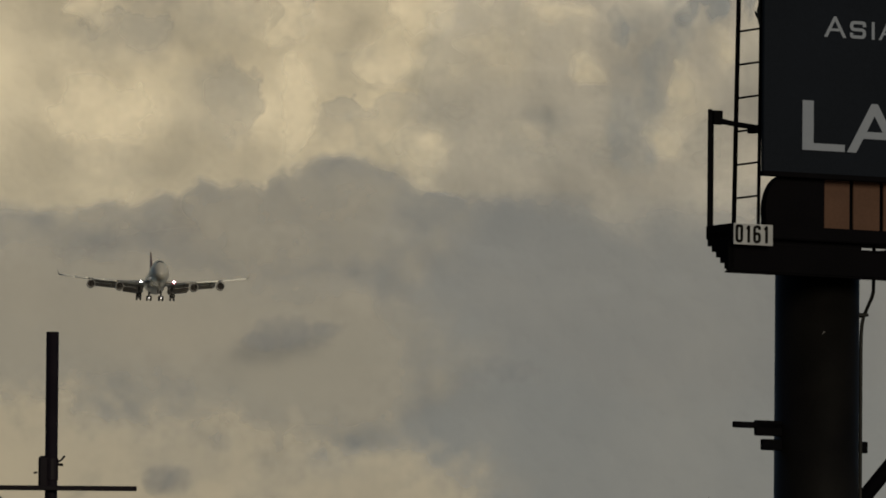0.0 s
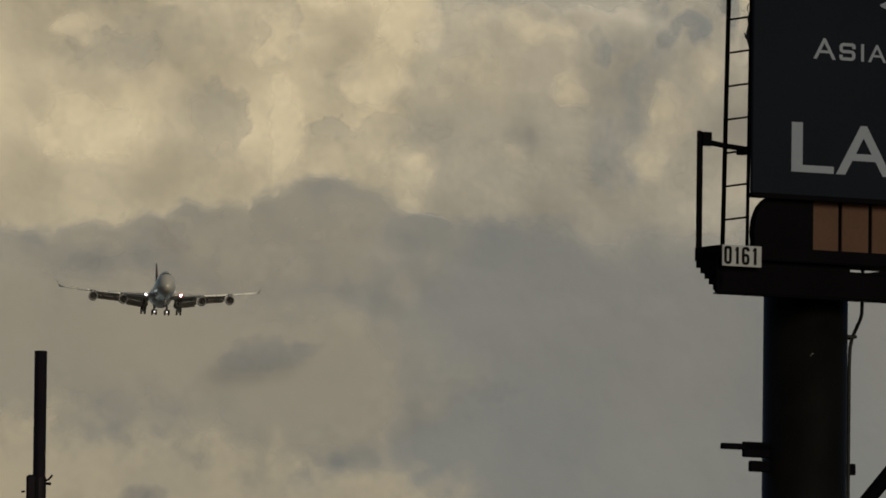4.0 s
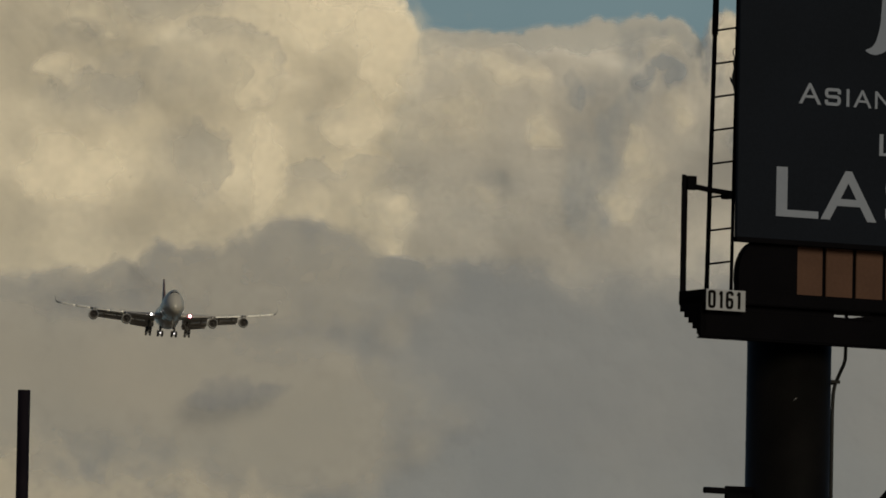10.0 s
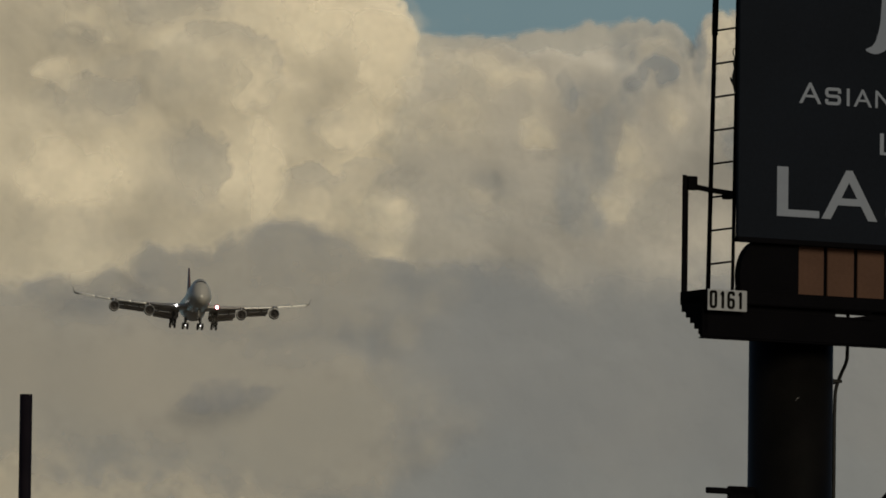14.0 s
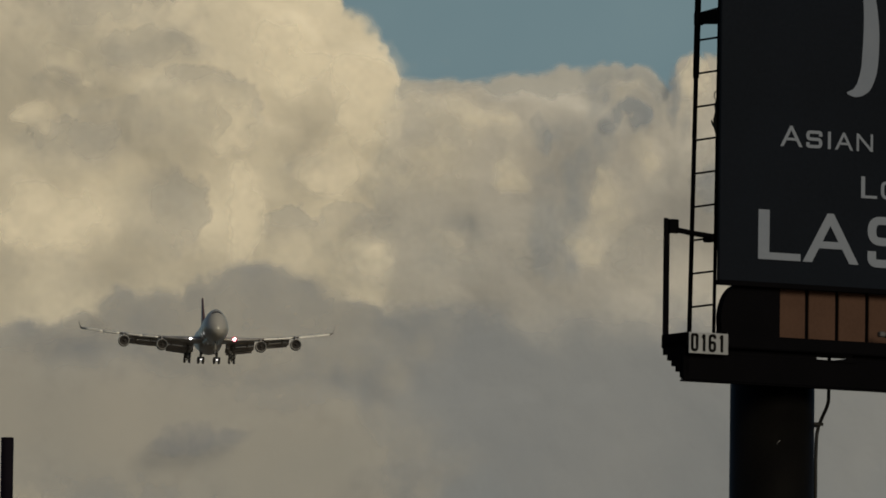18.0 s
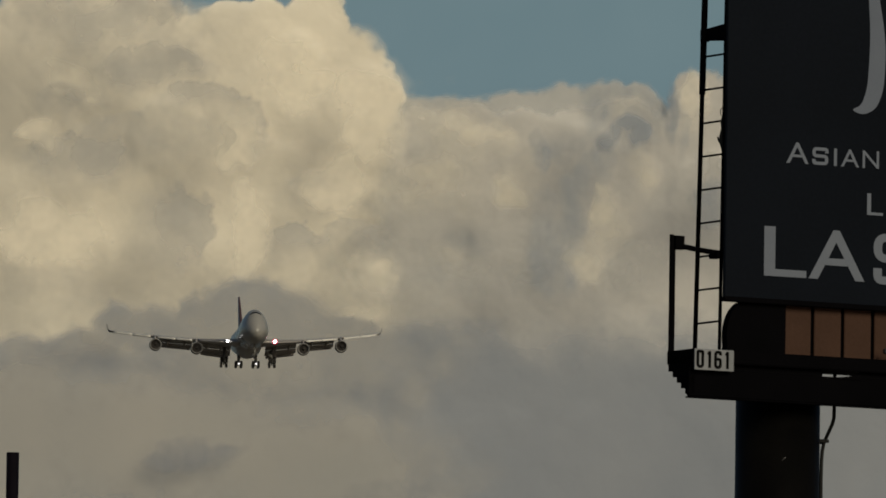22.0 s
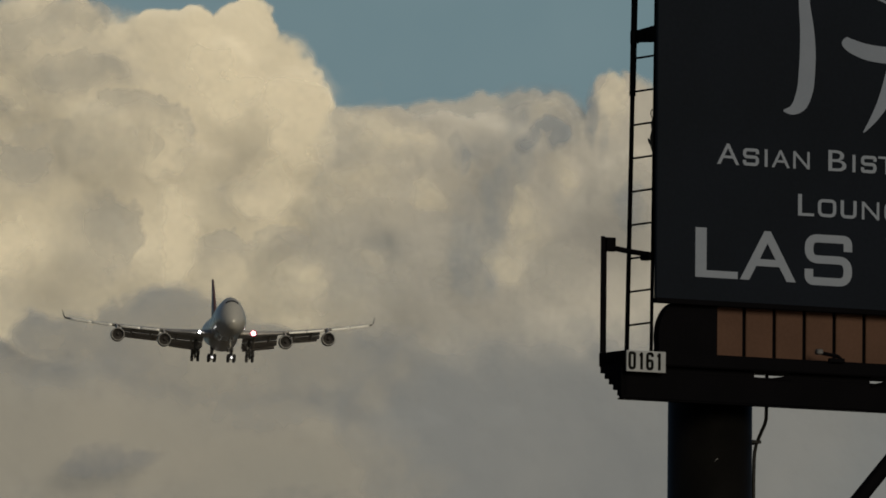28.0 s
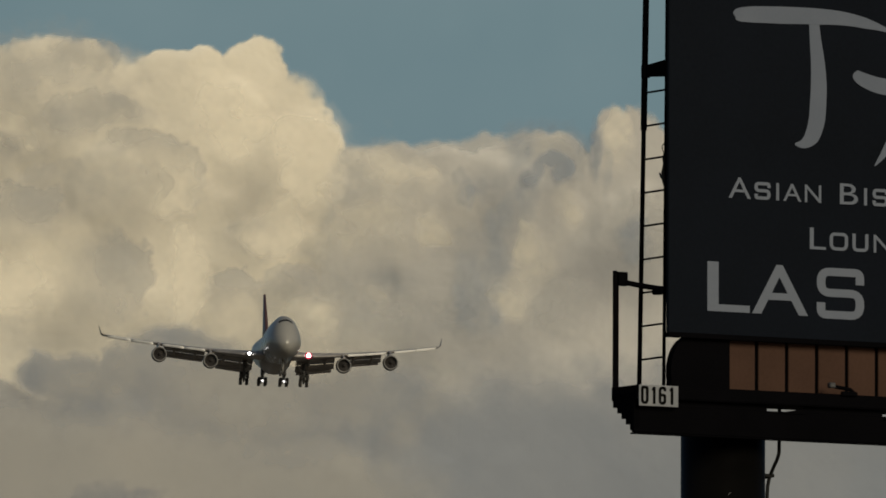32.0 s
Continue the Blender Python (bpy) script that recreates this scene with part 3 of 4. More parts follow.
for i in range(5):       # stepped end bracket under the walkway
    part("bracket_step", a_box(-0.355, -0.30, 0.0, 0.385 - 0.075 * i, -0.672 - 0.055 * i, -0.605 - 0.055 * i, bevel=0.004), BLACK_STEEL, billboard)
pole = part("pole", a_tube([(0.947, 0.6, GROUND_Z), (0.947, 0.6, -0.80)], 0.386, 48), POLE_STEEL, billboard, "black round steel monopole", smooth=True)
part("base_flange", lathe(bmesh.new(), [(GROUND_Z, 0.62), (GROUND_Z + 0.05, 0.62), (GROUND_Z + 0.06, 0.40)], 32, "z", (0.955, 0.6, 0)), BLACK_STEEL, pole)
part("pole_head", a_box(0.72, 1.25, 0.35, 0.85, -0.93, -0.70, bevel=0.02), BLACK_STEEL, billboard)
for a, z0, z1, x0, x1 in ((0, -2.290, -2.235, 0.06, 0.60), (1, -2.355, -2.215, 0.29, 0.62), (2, -2.485, -2.385, 0.36, 0.62), (3, -2.475, -2.37, 1.28, 1.485)):
    part("step_bolt", a_box(x0, x1, 0.57, 0.62, z0, z1, bevel=0.008), BLACK_STEEL, pole)
part("step_bolt", a_box(1.30, 1.42, 0.55, 0.62, -1.235, -1.20, bevel=0.006), BLACK_STEEL, pole)
part("conduit", a_tube([(1.338, 0.25, -0.60), (1.342, 0.26, -0.92), (1.352, 0.28, -1.02), (1.366, 0.33, -1.07), (1.380, 0.40, -1.12), (1.385, 0.46, -1.18), (1.376, 0.49, -1.24), (1.366, 0.50, -1.31), (1.360, 0.50, -1.40), (1.357, 0.50, -1.55), (1.358, 0.50, -2.4), (1.358, 0.50, -6.0), (1.358, 0.5, GROUND_Z)], 0.0165, 10), CABLE, billboard, "black electric conduit", smooth=True)
part("conduit_clip", a_box(1.28, 1.415, 0.46, 0.50, -1.230, -1.200, bevel=0.004), CABLE, billboard)
# pale metal sliver stands in for a highlight speck on the pole
part("pole_glint", a_tube([(0.785, 0.248, -1.435), (0.800, 0.241, -1.412), (0.815, 0.235, -1.405)], [0.002, 0.006, 0.002], 6), LAMP_METAL, pole, "pale sliver painting a small glint on the pole")
part("diagonal_brace", a_tube([(1.15, 0.6, -3.22), (4.0, 0.6, -0.10)], 0.068, 12), BLACK_STEEL, billboard, smooth=True)
for x0, x1 in ((1.14, 1.46), (2.36, 2.62)):
    bm = bmesh.new()
    loft(bm, [[(x0, y, -0.682), (x1, y, -0.682), (x1, y, -0.632), (x1 - 0.06, y, -0.640)] for y in (-0.012, -0.008)])
    part("drip_plate", bm, BLACK_STEEL, billboard)
part("stay", a_tube([(2.30, -0.015, -0.69), (2.62, -0.015, -0.61)], 0.011, 8), BLACK_STEEL, billboard)
# infill panels below the face
for i in range(43):
    s = 0.70 + 0.322 * i
    part("infill_panel", a_box(s, s + 0.285, 0.10, 0.13, -0.53, 0.004, bevel=0.006), BROWN, billboard, "brown painted infill panel")
part("infill_backing", a_box(0.60, 14.6, 0.14, 0.17, -0.545, -0.01), BLACK_STEEL, billboard)
# rounded housing at the end of the infill
bm = bmesh.new()
outline = [(0.69, -0.55), (0.69, -0.012), (0.285, -0.012)] + [(0.285 - 0.22 * math.sin(a), -0.34 + 0.328 * math.cos(a)) for a in np.linspace(0.08, math.pi / 2 + 0.25, 14)] + [(0.06, -0.55)]
loft(bm, [[(x, y, z) for x, z in outline] for y in (0.06, 0.15)])
part("end_housing", bm, BLACK_STEEL, billboard, "black rounded end housing")
# ladder
near0, near1, far0, far1 = Vector((0.03, 0.13, -0.60)), Vector((0.03, 0.062, 4.6)), Vector((0.03, 0.565, -0.60)), Vector((0.03, 0.41, 4.6))
ladder = part("ladder", a_tube([far0, far1], 0.021, 10), BLACK_STEEL, billboard, "black steel access ladder", smooth=True)
part("stile", a_tube([near0, near1], 0.016, 10), BLACK_STEEL, ladder, smooth=True)
part("sleeve", a_tube([far0.lerp(far1, 0.478), far1], 0.029, 10), BLACK_STEEL, ladder, smooth=True)
for k in range(9):
    z = -0.207 + 0.3045 * k
    f = (z + 0.60) / 5.2
    part("rung", a_tube([near0.lerp(near1, f), far0.lerp(far1, f)], 0.0095, 8), BLACK_STEEL, ladder, smooth=True)
bm = bmesh.new()
loft(bm, [[(0.0, 0.44, 2.475), (0.04, 0.44, 2.475), (0.04, 0.44, 2.375), (0.0, 0.44, 2.375)], [(0.0, 0.05, 2.50), (0.04, 0.05, 2.50), (0.04, 0.05, 2.345), (0.0, 0.05, 2.345)]])
part("stay_plate", bm, BLACK_STEEL, ladder)
part("stay_cap", a_box(-0.015, 0.055, 0.41, 0.47, 2.365, 2.48, bevel=0.006), BLACK_STEEL, ladder)
part("cable_tie", a_tube([(0.02, 0.10, 1.72), (0.02, 0.125, 1.735), (0.02, 0.145, 1.72), (0.02, 0.148, 1.69), (0.02, 0.13, 1.665), (0.02, 0.105, 1.66)], 0.0045, 6), CABLE, ladder)
part("cable_tie", a_tube([(0.02, 0.098, 1.66), (0.02, 0.112, 1.60), (0.02, 0.104, 1.55), (0.02, 0.118, 1.48), (0.02, 0.110, 1.40), (0.02, 0.095, 1.33)], [0.012, 0.019, 0.015, 0.024, 0.021, 0.010], 8), CABLE, ladder)
part("cable_tie", a_tube([(0.02, 0.19, 1.475), (0.02, 0.165, 1.44), (0.02, 0.13, 1.415), (0.02, 0.10, 1.405)], [0.007, 0.013, 0.016, 0.018], 6), CABLE, ladder)
# hand rail at the back corner
rail = part("rail_post", a_box(-0.345, -0.305, 0.388, 0.412, -0.59, 0.582, bevel=0.004), BLACK_STEEL, billboard)
part("rail_post_web", a_box(-0.300, -0.286, 0.395, 0.405, -0.52, 0.545, bevel=0.002), BLACK_STEEL, rail)
part("rail_block", a_box(-0.300, -0.205, 0.37, 0.42, 0.445, 0.572, bevel=0.004), BLACK_STEEL, rail)
part("hand_rail", a_tube([(-0.24, 0.40, 0.482), (-0.10, 0.30, 0.446), (0.03, 0.10, 0.405)], 0.025, 8), BLACK_STEEL, rail)
part("rail_clamp", a_box(-0.02, 0.06, 0.10, 0.26, 0.365, 0.435, bevel=0.008), BLACK_STEEL, rail)
for z in (-0.50, -0.56):
    part("bolt", lathe(bmesh.new(), [(0, 0.012), (-0.012, 0.012)], 8, "y", (-0.322, 0.374, z)), LAMP_METAL, rail)
# floodlight on the walkway
lamp = part("floodlight", a_box(1.66, 1.725, -0.11, -0.05, -0.435, -0.385, bevel=0.01), LAMP_METAL, billboard, "small grey floodlight on a black arm")
part("arm", a_tube([(1.72, -0.08, -0.42), (1.90, -0.07, -0.44), (1.96, -0.06, -0.48)], 0.018, 8), BLACK_STEEL, lamp)
part("bracket", a_box(1.80, 1.97, -0.09, -0.06, -0.50, -0.46, bevel=0.006), BLACK_STEEL, lamp)
# identity plate
plate = part("identity_plate", a_box(-0.352, 0.062, -0.078, -0.064, -0.679, -0.487, bevel=0.003), PLATE_WHITE, billboard, "white identity plate with black digits")


def glyph(ch, x0, x1, z0, z1, y, thick, mat, parent, weight=0.03, name="letter"):
    """One character of the built-in font, fitted to a box on a face."""
    fc = bpy.data.curves.new("glyph", "FONT")
    fc.body, fc.offset, fc.resolution_u = ch, weight, 6
    ob = bpy.data.objects.new("glyph", fc)
    scene.collection.objects.link(ob)
    bpy.context.view_layer.update()
    me = bpy.data.meshes.new_from_object(ob.evaluated_get(bpy.context.evaluated_depsgraph_get()))
    bpy.data.objects.remove(ob)
    bm = bmesh.new()
    bm.from_mesh(me)
    bpy.data.meshes.remove(me)
    xs, ys = [v.co.x for v in bm.verts], [v.co.y for v in bm.verts]
    ax, az = min(xs), min(ys)
    for v in bm.verts:
        v.co = (x0 + (v.co.x - ax) / (max(xs) - ax) * (x1 - x0), y, z0 + (v.co.y - az) / (max(ys) - az) * (z1 - z0))
    ext = bmesh.ops.extrude_face_region(bm, geom=bm.faces[:])
    for v in ext["geom"]:
        if isinstance(v, bmesh.types.BMVert):
            v.co.y -= thick
    bmesh.ops.recalc_face_normals(bm, faces=bm.faces[:])
    for f in bm.faces:
        f.smooth = False
    return part(name, bm, mat, parent)


# squared letters as lines with rounded corners, in a unit box
SQUARED = {
    "S": [[(1, 0.72), (1, 1), (0, 1), (0, 0.51), (1, 0.51), (1, 0), (0, 0), (0, 0.28)]],
    "O": [[(0.5, 1), (0, 1), (0, 0), (1, 0), (1, 1), (0.5, 1)]],
    "U": [[(0, 1.1), (0, 0), (1, 0), (1, 1.1)]],
    "G": [[(1, 0.72), (1, 1), (0, 1), (0, 0), (1, 0), (1, 0.47), (0.5, 0.47)]],
    "0": [[(0.5, 1), (0, 1), (0, 0), (1, 0), (1, 1), (0.5, 1)]],
    "1": [[(0, 0.80), (1, 1), (1, -0.06)]],
    "6": [[(1, 0.80), (1, 1), (0, 1), (0, 0), (1, 0), (1, 0.54), (0.2, 0.54)]]}


def squared(ch, x0, x1, z0, z1, wx, wz, parent, y=0.0, mat=None, name="letter"):
    """A letter of even, squared strokes: wx and wz are half the widths of its upright and level strokes."""
    r = 0.30 * (z1 - z0) if ch in "O06" else 0.004 if ch == "1" else 0.22 * (z1 - z0)
    bm = bmesh.new()
    for line in SQUARED[ch]:
        pts = [Vector((x0 + wx + u * (x1 - x0 - 2 * wx), z0 + wz + min(w, 1 + 0.5 * (w > 1)) * (z1 - z0 - 2 * wz))) for u, w in line]
        if ch == "U":
            pts[0].y = pts[-1].y = z1
        fine = [pts[0]]
        for p, q, n_ in zip(pts, pts[1:], pts[2:]):
            k = min(r, (p - q).length * 0.48, (n_ - q).length * 0.48)
            a, b = q + (p - q).normalized() * k, q + (n_ - q).normalized() * k
            fine += [a.lerp(q, t).lerp(q.lerp(b, t), t) for t in (0, 0.2, 0.4, 0.6, 0.8, 1)]
        fine.append(pts[-1])
        rows = []
        for i, p in enumerate(fine):
            d = (fine[min(i + 1, len(fine) - 1)] - fine[max(i - 1, 0)]).normalized()
            off = Vector((-d.y * wx, d.x * wz))
            rows.append([bm.verts.new((q.x, y + d_, q.y)) for q, d_ in ((p + off, -0.0045), (p + off, -0.0005), (p - off, -0.0005), (p - off, -0.0045))])
        for a, c in zip(rows, rows[1:]):
            for j in range(4):
                bm.faces.new((a[j], a[(j + 1) % 4], c[(j + 1) % 4], c[j]))
        bm.faces.new(rows[0][::-1])
        bm.faces.new(rows[-1])
    bmesh.ops.recalc_face_normals(bm, faces=bm.faces[:])
    return part(name, bm, mat or LETTER_PRINT, parent)


def letter(ch, x0, x1, z0, z1, wx, wz, weight):
    if ch in SQUARED:
        return squared(ch, x0, x1, z0, z1, wx, wz, face)
    return glyph(ch, x0, x1, z0, z1, -0.0005, 0.004, LETTER_PRINT, face, weight)


for ch, x0, x1 in (("L", 0.412, 0.864), ("A", 0.888, 1.486), ("S", 1.58, 2.09), ("V", 2.455, 3.05)):
    letter(ch, x0, x1, 0.207 if ch == "S" else 0.221, 0.674, 0.046, 0.037, 0.006)
for ch, x0, x1, top in (("A", 0.636, 0.874, 1.455), ("S", 0.912, 1.084, 1.424), ("I", 1.144, 1.175, 1.424), ("A", 1.219, 1.414, 1.424), ("N", 1.451, 1.627, 1.424),
                        ("B", 1.828, 2.022, 1.455), ("I", 2.088, 2.120, 1.424), ("S", 2.179, 2.348, 1.424), ("T", 2.367, 2.55, 1.424)):
    letter(ch, x0, x1, 1.264, top, 0.0175, 0.0145, 0.0)
for ch, x0, x1, top in (("L", 1.505, 1.677, 1.034), ("O", 1.718, 1.916, 1.0), ("U", 1.963, 2.135, 1.0), ("N", 2.192, 2.38, 1.0), ("G", 2.436, 2.61, 1.0)):
    letter(ch, x0, x1, 0.836, top, 0.0175, 0.0145, 0.0)
for ch, x0, x1 in (("0", -0.335, -0.256), ("1", -0.226, -0.182), ("6", -0.148, -0.069), ("1", -0.038, 0.006)):
    squared(ch, x0, x1, -0.662, -0.498, 0.0135, 0.0130, plate, -0.078, PLATE_BLACK, "digit")


def brush(points, parent, out=0.0045):
    """A brush stroke on the face: (x, z, half width) along its middle, rounded at the ends."""
    pts = [Vector((x, z)) for x, z, _ in points]
    ws = [w for _, _, w in points]
    fine, fw = [], []
    for i in range(len(pts) - 1):
        p0, p1, p2, p3 = pts[max(i - 1, 0)], pts[i], pts[i + 1], pts[min(i + 2, len(pts) - 1)]
        for k in range(8):
            t = k / 8
            fine.append(0.5 * (2 * p1 + (p2 - p0) * t + (2 * p0 - 5 * p1 + 4 * p2 - p3) * t * t + (3 * p1 - p0 - 3 * p2 + p3) * t ** 3))
            fw.append(ws[i] * (1 - t) + ws[i + 1] * t)
    fine.append(pts[-1])
    fw.append(ws[-1])
    left, right = [], []
    for i, p in enumerate(fine):
        d = (fine[min(i + 1, len(fine) - 1)] - fine[max(i - 1, 0)]).normalized()
        nrm = Vector((-d.y, d.x)) * fw[i]
        left.append(p + nrm)
        right.append(p - nrm)
    bm = bmesh.new()
    rows = [[bm.verts.new((q.x, y, q.y)) for y in (-out, -0.0005)] + [bm.verts.new((r.x, y, r.y)) for y in (-0.0005, -out)] for q, r in zip(left, right)]
    for a, c in zip(rows, rows[1:]):
        for j in range(4):
            bm.faces.new((a[j], a[(j + 1) % 4], c[(j + 1) % 4], c[j]))
    bm.faces.new(rows[0][::-1])
    bm.faces.new(rows[-1])
    bmesh.ops.recalc_face_normals(bm, faces=bm.faces[:])
    part("brush_stroke", bm, GREY_PRINT, parent)


brush([(0.692, 2.937, 0.008), (0.705, 2.942, 0.045), (0.76, 2.947, 0.064), (0.90, 2.956, 0.075), (1.20, 2.966, 0.079), (1.55, 2.975, 0.075), (1.85, 2.972, 0.064), (2.10, 2.942, 0.050), (2.33, 2.89, 0.02), (2.50, 2.82, 0.004)], face)
brush([(1.548, 2.93, 0.052), (1.565, 2.75, 0.062), (1.59, 2.55, 0.075), (1.60, 2.35, 0.085), (1.592, 2.15, 0.088), (1.575, 2.00, 0.086), (1.525, 1.87, 0.078), (1.44, 1.80, 0.045), (1.345, 1.79, 0.006)], face, 0.0025)
brush([(1.978, 2.475, 0.012), (2.0, 2.46, 0.05), (2.08, 2.42, 0.066), (2.25, 2.375, 0.075), (2.50, 2.36, 0.078), (2.8, 2.38, 0.07)], face)
brush([(2.56, 2.33, 0.075), (2.50, 2.13, 0.075), (2.42, 1.93, 0.062), (2.31, 1.76, 0.035), (2.205, 1.635, 0.004)], face, 0.0025)

# ---- mast ----
mast = empty("steel_mast", pose(-3.832, 118, 0), "dark steel mast with a cross arm and clamp", "mast")
part("post", a_tube([(0, 0, 0), (0, 0, 9.874)], 0.054, 16), MAST, mast, smooth=True)
part("cross_arm", a_box(-0.70, 0.735, -0.10, -0.056, 8.512, 8.552, bevel=0.004), MAST, mast)
part("arm_brace", a_tube([(-0.515, -0.08, 8.515), (-0.03, -0.06, 8.02)], 0.021, 8), MAST, mast)
clamp = part("clamp", a_box(-0.108, -0.02, -0.06, 0.06, 8.535, 8.81, bevel=0.018), MAST, mast, "rusty bolted clamp")
part("strap", lathe(bmesh.new(), [(8.60, 0.054), (8.605, 0.060), (8.79, 0.060), (8.795, 0.054)], 16, "z"), MAST, clamp)
part("bolt", a_tube([(0.05, 0, 8.76), (0.085, -0.02, 8.775), (0.115, -0.03, 8.81)], 0.009, 6), MAST, clamp)
part("bolt", a_tube([(0.05, 0, 8.74), (0.10, -0.02, 8.735)], 0.012, 6), MAST, clamp)
part("bolt", a_tube([(-0.12, 0, 8.67), (-0.15, 0, 8.665)], 0.009, 6), MAST, clamp)

# ---- overhead line and palm ----
line = empty("overhead_line", pose(0, 150, 0), "thin overhead wires between wooden poles", "power line")
for x in (-38, 38):
    part("pole", a_tube([(x, 0, 0), (x, 0, 11.6)], [0.16, 0.11], 12), BARK, line, "weathered wooden pole")
for dz, r in ((0.0, 0.007), (-0.05, 0.006)):
    part("wire", a_tube([(x, 0, 10.22 + dz + 0.0009 * x * x + 0.004 * x) for x in range(-38, 39, 4)], r, 6), CABLE, line)
palm = empty("palm_tree", pose(1.97, 131, 0), "slim palm with stiff upright fronds", "palm tree")
part("trunk", a_tube([(0, 0, 0), (0.06, 0, 3), (0.03, 0, 6), (0, 0, 8.36)], [0.2, 0.15, 0.13, 0.12], 12), BARK, palm, smooth=True)
rng = random.Random(5)
for k in range(64):
    a, lean = rng.uniform(0, 6.28), rng.uniform(0.02, 0.36)
    ln = rng.uniform(0.72, 0.98)
    tip = Vector((math.cos(a) * math.sin(lean), math.sin(a) * math.sin(lean), math.cos(lean))) * ln
    side = Vector((-math.sin(a), math.cos(a), 0)) * 0.018
    bm = bmesh.new()
    base = Vector((0, 0, 8.30))
    mid = base + tip * 0.55 + Vector((0, 0, 0.04))
    end = base + tip
    loft(bm, [[base + side * 0.6, base - side * 0.6, base + Vector((0, 0, 0.01))], [mid + side, mid - side, mid + Vector((0, 0, 0.012))], [end + side * 0.15, end - side * 0.15, end + Vector((0, 0, 0.003))]])
    part("frond", bm, FROND, palm)

# ---- airliner ----
HULL = surface("airliner_paint", (0.30, 0.295, 0.275), (0.36, 0.352, 0.332), 0.3, 0.15, 0.12, 2.5, 0.04)
# wing, flap, fin, fan and tyre colours are raised for distance haze
WING_SKIN = surface("wing_skin", (0.32, 0.30, 0.285), (0.40, 0.38, 0.36), 0.4, 0.2, 0.2, 3, 0.04)
SLAT = surface("bare_slat", (0.66, 0.65, 0.62), (0.76, 0.75, 0.72), 0.6, 0.0, 0.3, 4, 0.04)
FLAP = surface("flap_skin", (0.26, 0.235, 0.22), (0.34, 0.31, 0.29), 0.5, 0.0, 0.3, 4, 0.04)
FIN = surface("fin_paint", (0.085, 0.045, 0.042), (0.115, 0.062, 0.056), 0.4, 0.0, 0.2, 3, 0.03)
COWL = surface("cowl_paint", (0.13, 0.125, 0.12), (0.18, 0.175, 0.17), 0.35, 0.1, 0.4, 4, 0.04)
LIP = surface("bare_lip", (0.16, 0.155, 0.15), (0.22, 0.215, 0.21), 0.45, 0.1, 0.5, 6, 0.03)
FAN = surface("fan_metal", (0.030, 0.028, 0.028), (0.055, 0.050, 0.048), 0.5, 0.3, 1, 8, 0.05, shine=0.2)
TYRE = surface("tyre_rubber", (0.030, 0.030, 0.030), (0.055, 0.053, 0.052), 0.8, 0.0, 2, 20, 0.1)
STRUT = surface("strut_metal", (0.12, 0.12, 0.12), (0.18, 0.18, 0.175), 0.4, 0.3, 2, 10, 0.05)
PALE_STRUT = surface("pale_strut", (0.42, 0.41, 0.39), (0.52, 0.51, 0.49), 0.45, 0.1, 2, 10, 0.05)
PANE = surface("cockpit_glass", (0.006, 0.007, 0.008), (0.012, 0.013, 0.014), 0.1, 0.0, 1, 4, 0.0)
LIGHT = glowing("landing_light", (1.0, 0.97, 0.92), 9.0)
RED_FRINGE = glowing("red_fringe", (1.0, 0.07, 0.13), 0.9)
GEAR_SPOT = glowing("gear_spot", (1.0, 0.95, 0.88), 1.4)

plane = empty("airliner", None, "four-engined grey jet airliner with gear and flaps down", "airliner")
SECTIONS = ((-30.0, 0.15, 1.2, 0.85), (-29.4, 1.1, 2.3, -0.1), (-28.2, 1.92, 3.6, -0.8), (-26.6, 2.52, 4.95, -1.25), (-25.2, 2.88, 5.85, -1.42), (-23.0, 3.18, 6.45, -1.52),
            (-20.0, 3.3, 6.65, -1.55), (-12.0, 3.32, 6.65, -1.6), (-5.0, 3.32, 6.2, -1.75), (0.0, 3.32, 5.4, -1.8), (6.0, 3.32, 5.2, -1.8), (14.0, 3.3, 5.15, -1.5),
            (20.0, 3.2, 5.15, -1.0), (27.0, 2.8, 5.15, 0.4), (34.0, 1.7, 5.0, 2.3), (39.0, 0.5, 4.6, 3.6), (40.0, 0.12, 4.3, 3.95))


def hull(y, a, out=0.0):
    """A point of the fuselage's skin at station y and angle a, moved outwards by out."""
    for (y0, *p0), (y1, *p1) in zip(SECTIONS, SECTIONS[1:]):
        if y0 <= y <= y1:
            f = (y - y0) / (y1 - y0)
            w, top, bot = (u * (1 - f) + v * f for u, v in zip(p0, p1))
            break
    mid = bot + min(3.2, (top - bot) / 2)
    s, c = math.sin(a), math.cos(a)
    tall = max(0, (top - mid) / max(w, 0.1) - 1)
    x = w * c * (1 - 0.28 * min(tall, 0.9) * max(0, s))
    return Vector((x + out * c, y, mid + (top - mid + out) * s if s > 0 else mid + (mid - bot + out) * s))


stations = [-30, -29.7, -29.4, -28.8, -28.2, -27.4, -26.6, -25.9, -25.2, -24, -23, -21.5, -20, -16, -12, -8, -5, -2, 0, 3, 6, 10, 14, 17, 20, 24, 27, 30, 34, 37, 39, 40]
fuselage = part("fuselage", loft(bmesh.new(), [[hull(y, 2 * math.pi * k / 36) for k in range(36)] for y in stations]), HULL, plane, "pale grey double-deck fuselage", smooth=True)
for k in range(6):
    a0, a1 = radians(60 + 10.0 * k), radians(60 + 10.0 * k + 9.5)
    bm = bmesh.new()
    loft(bm, [[hull(y, a0 + (a1 - a0) * j / 3, 0.025) for j in range(4)] for y in (-25.95, -25.7, -25.4)], closed=False, caps=False)
    bmesh.ops.recalc_face_normals(bm, faces=bm.faces[:])
    part("cockpit_window", bm, PANE, fuselage)
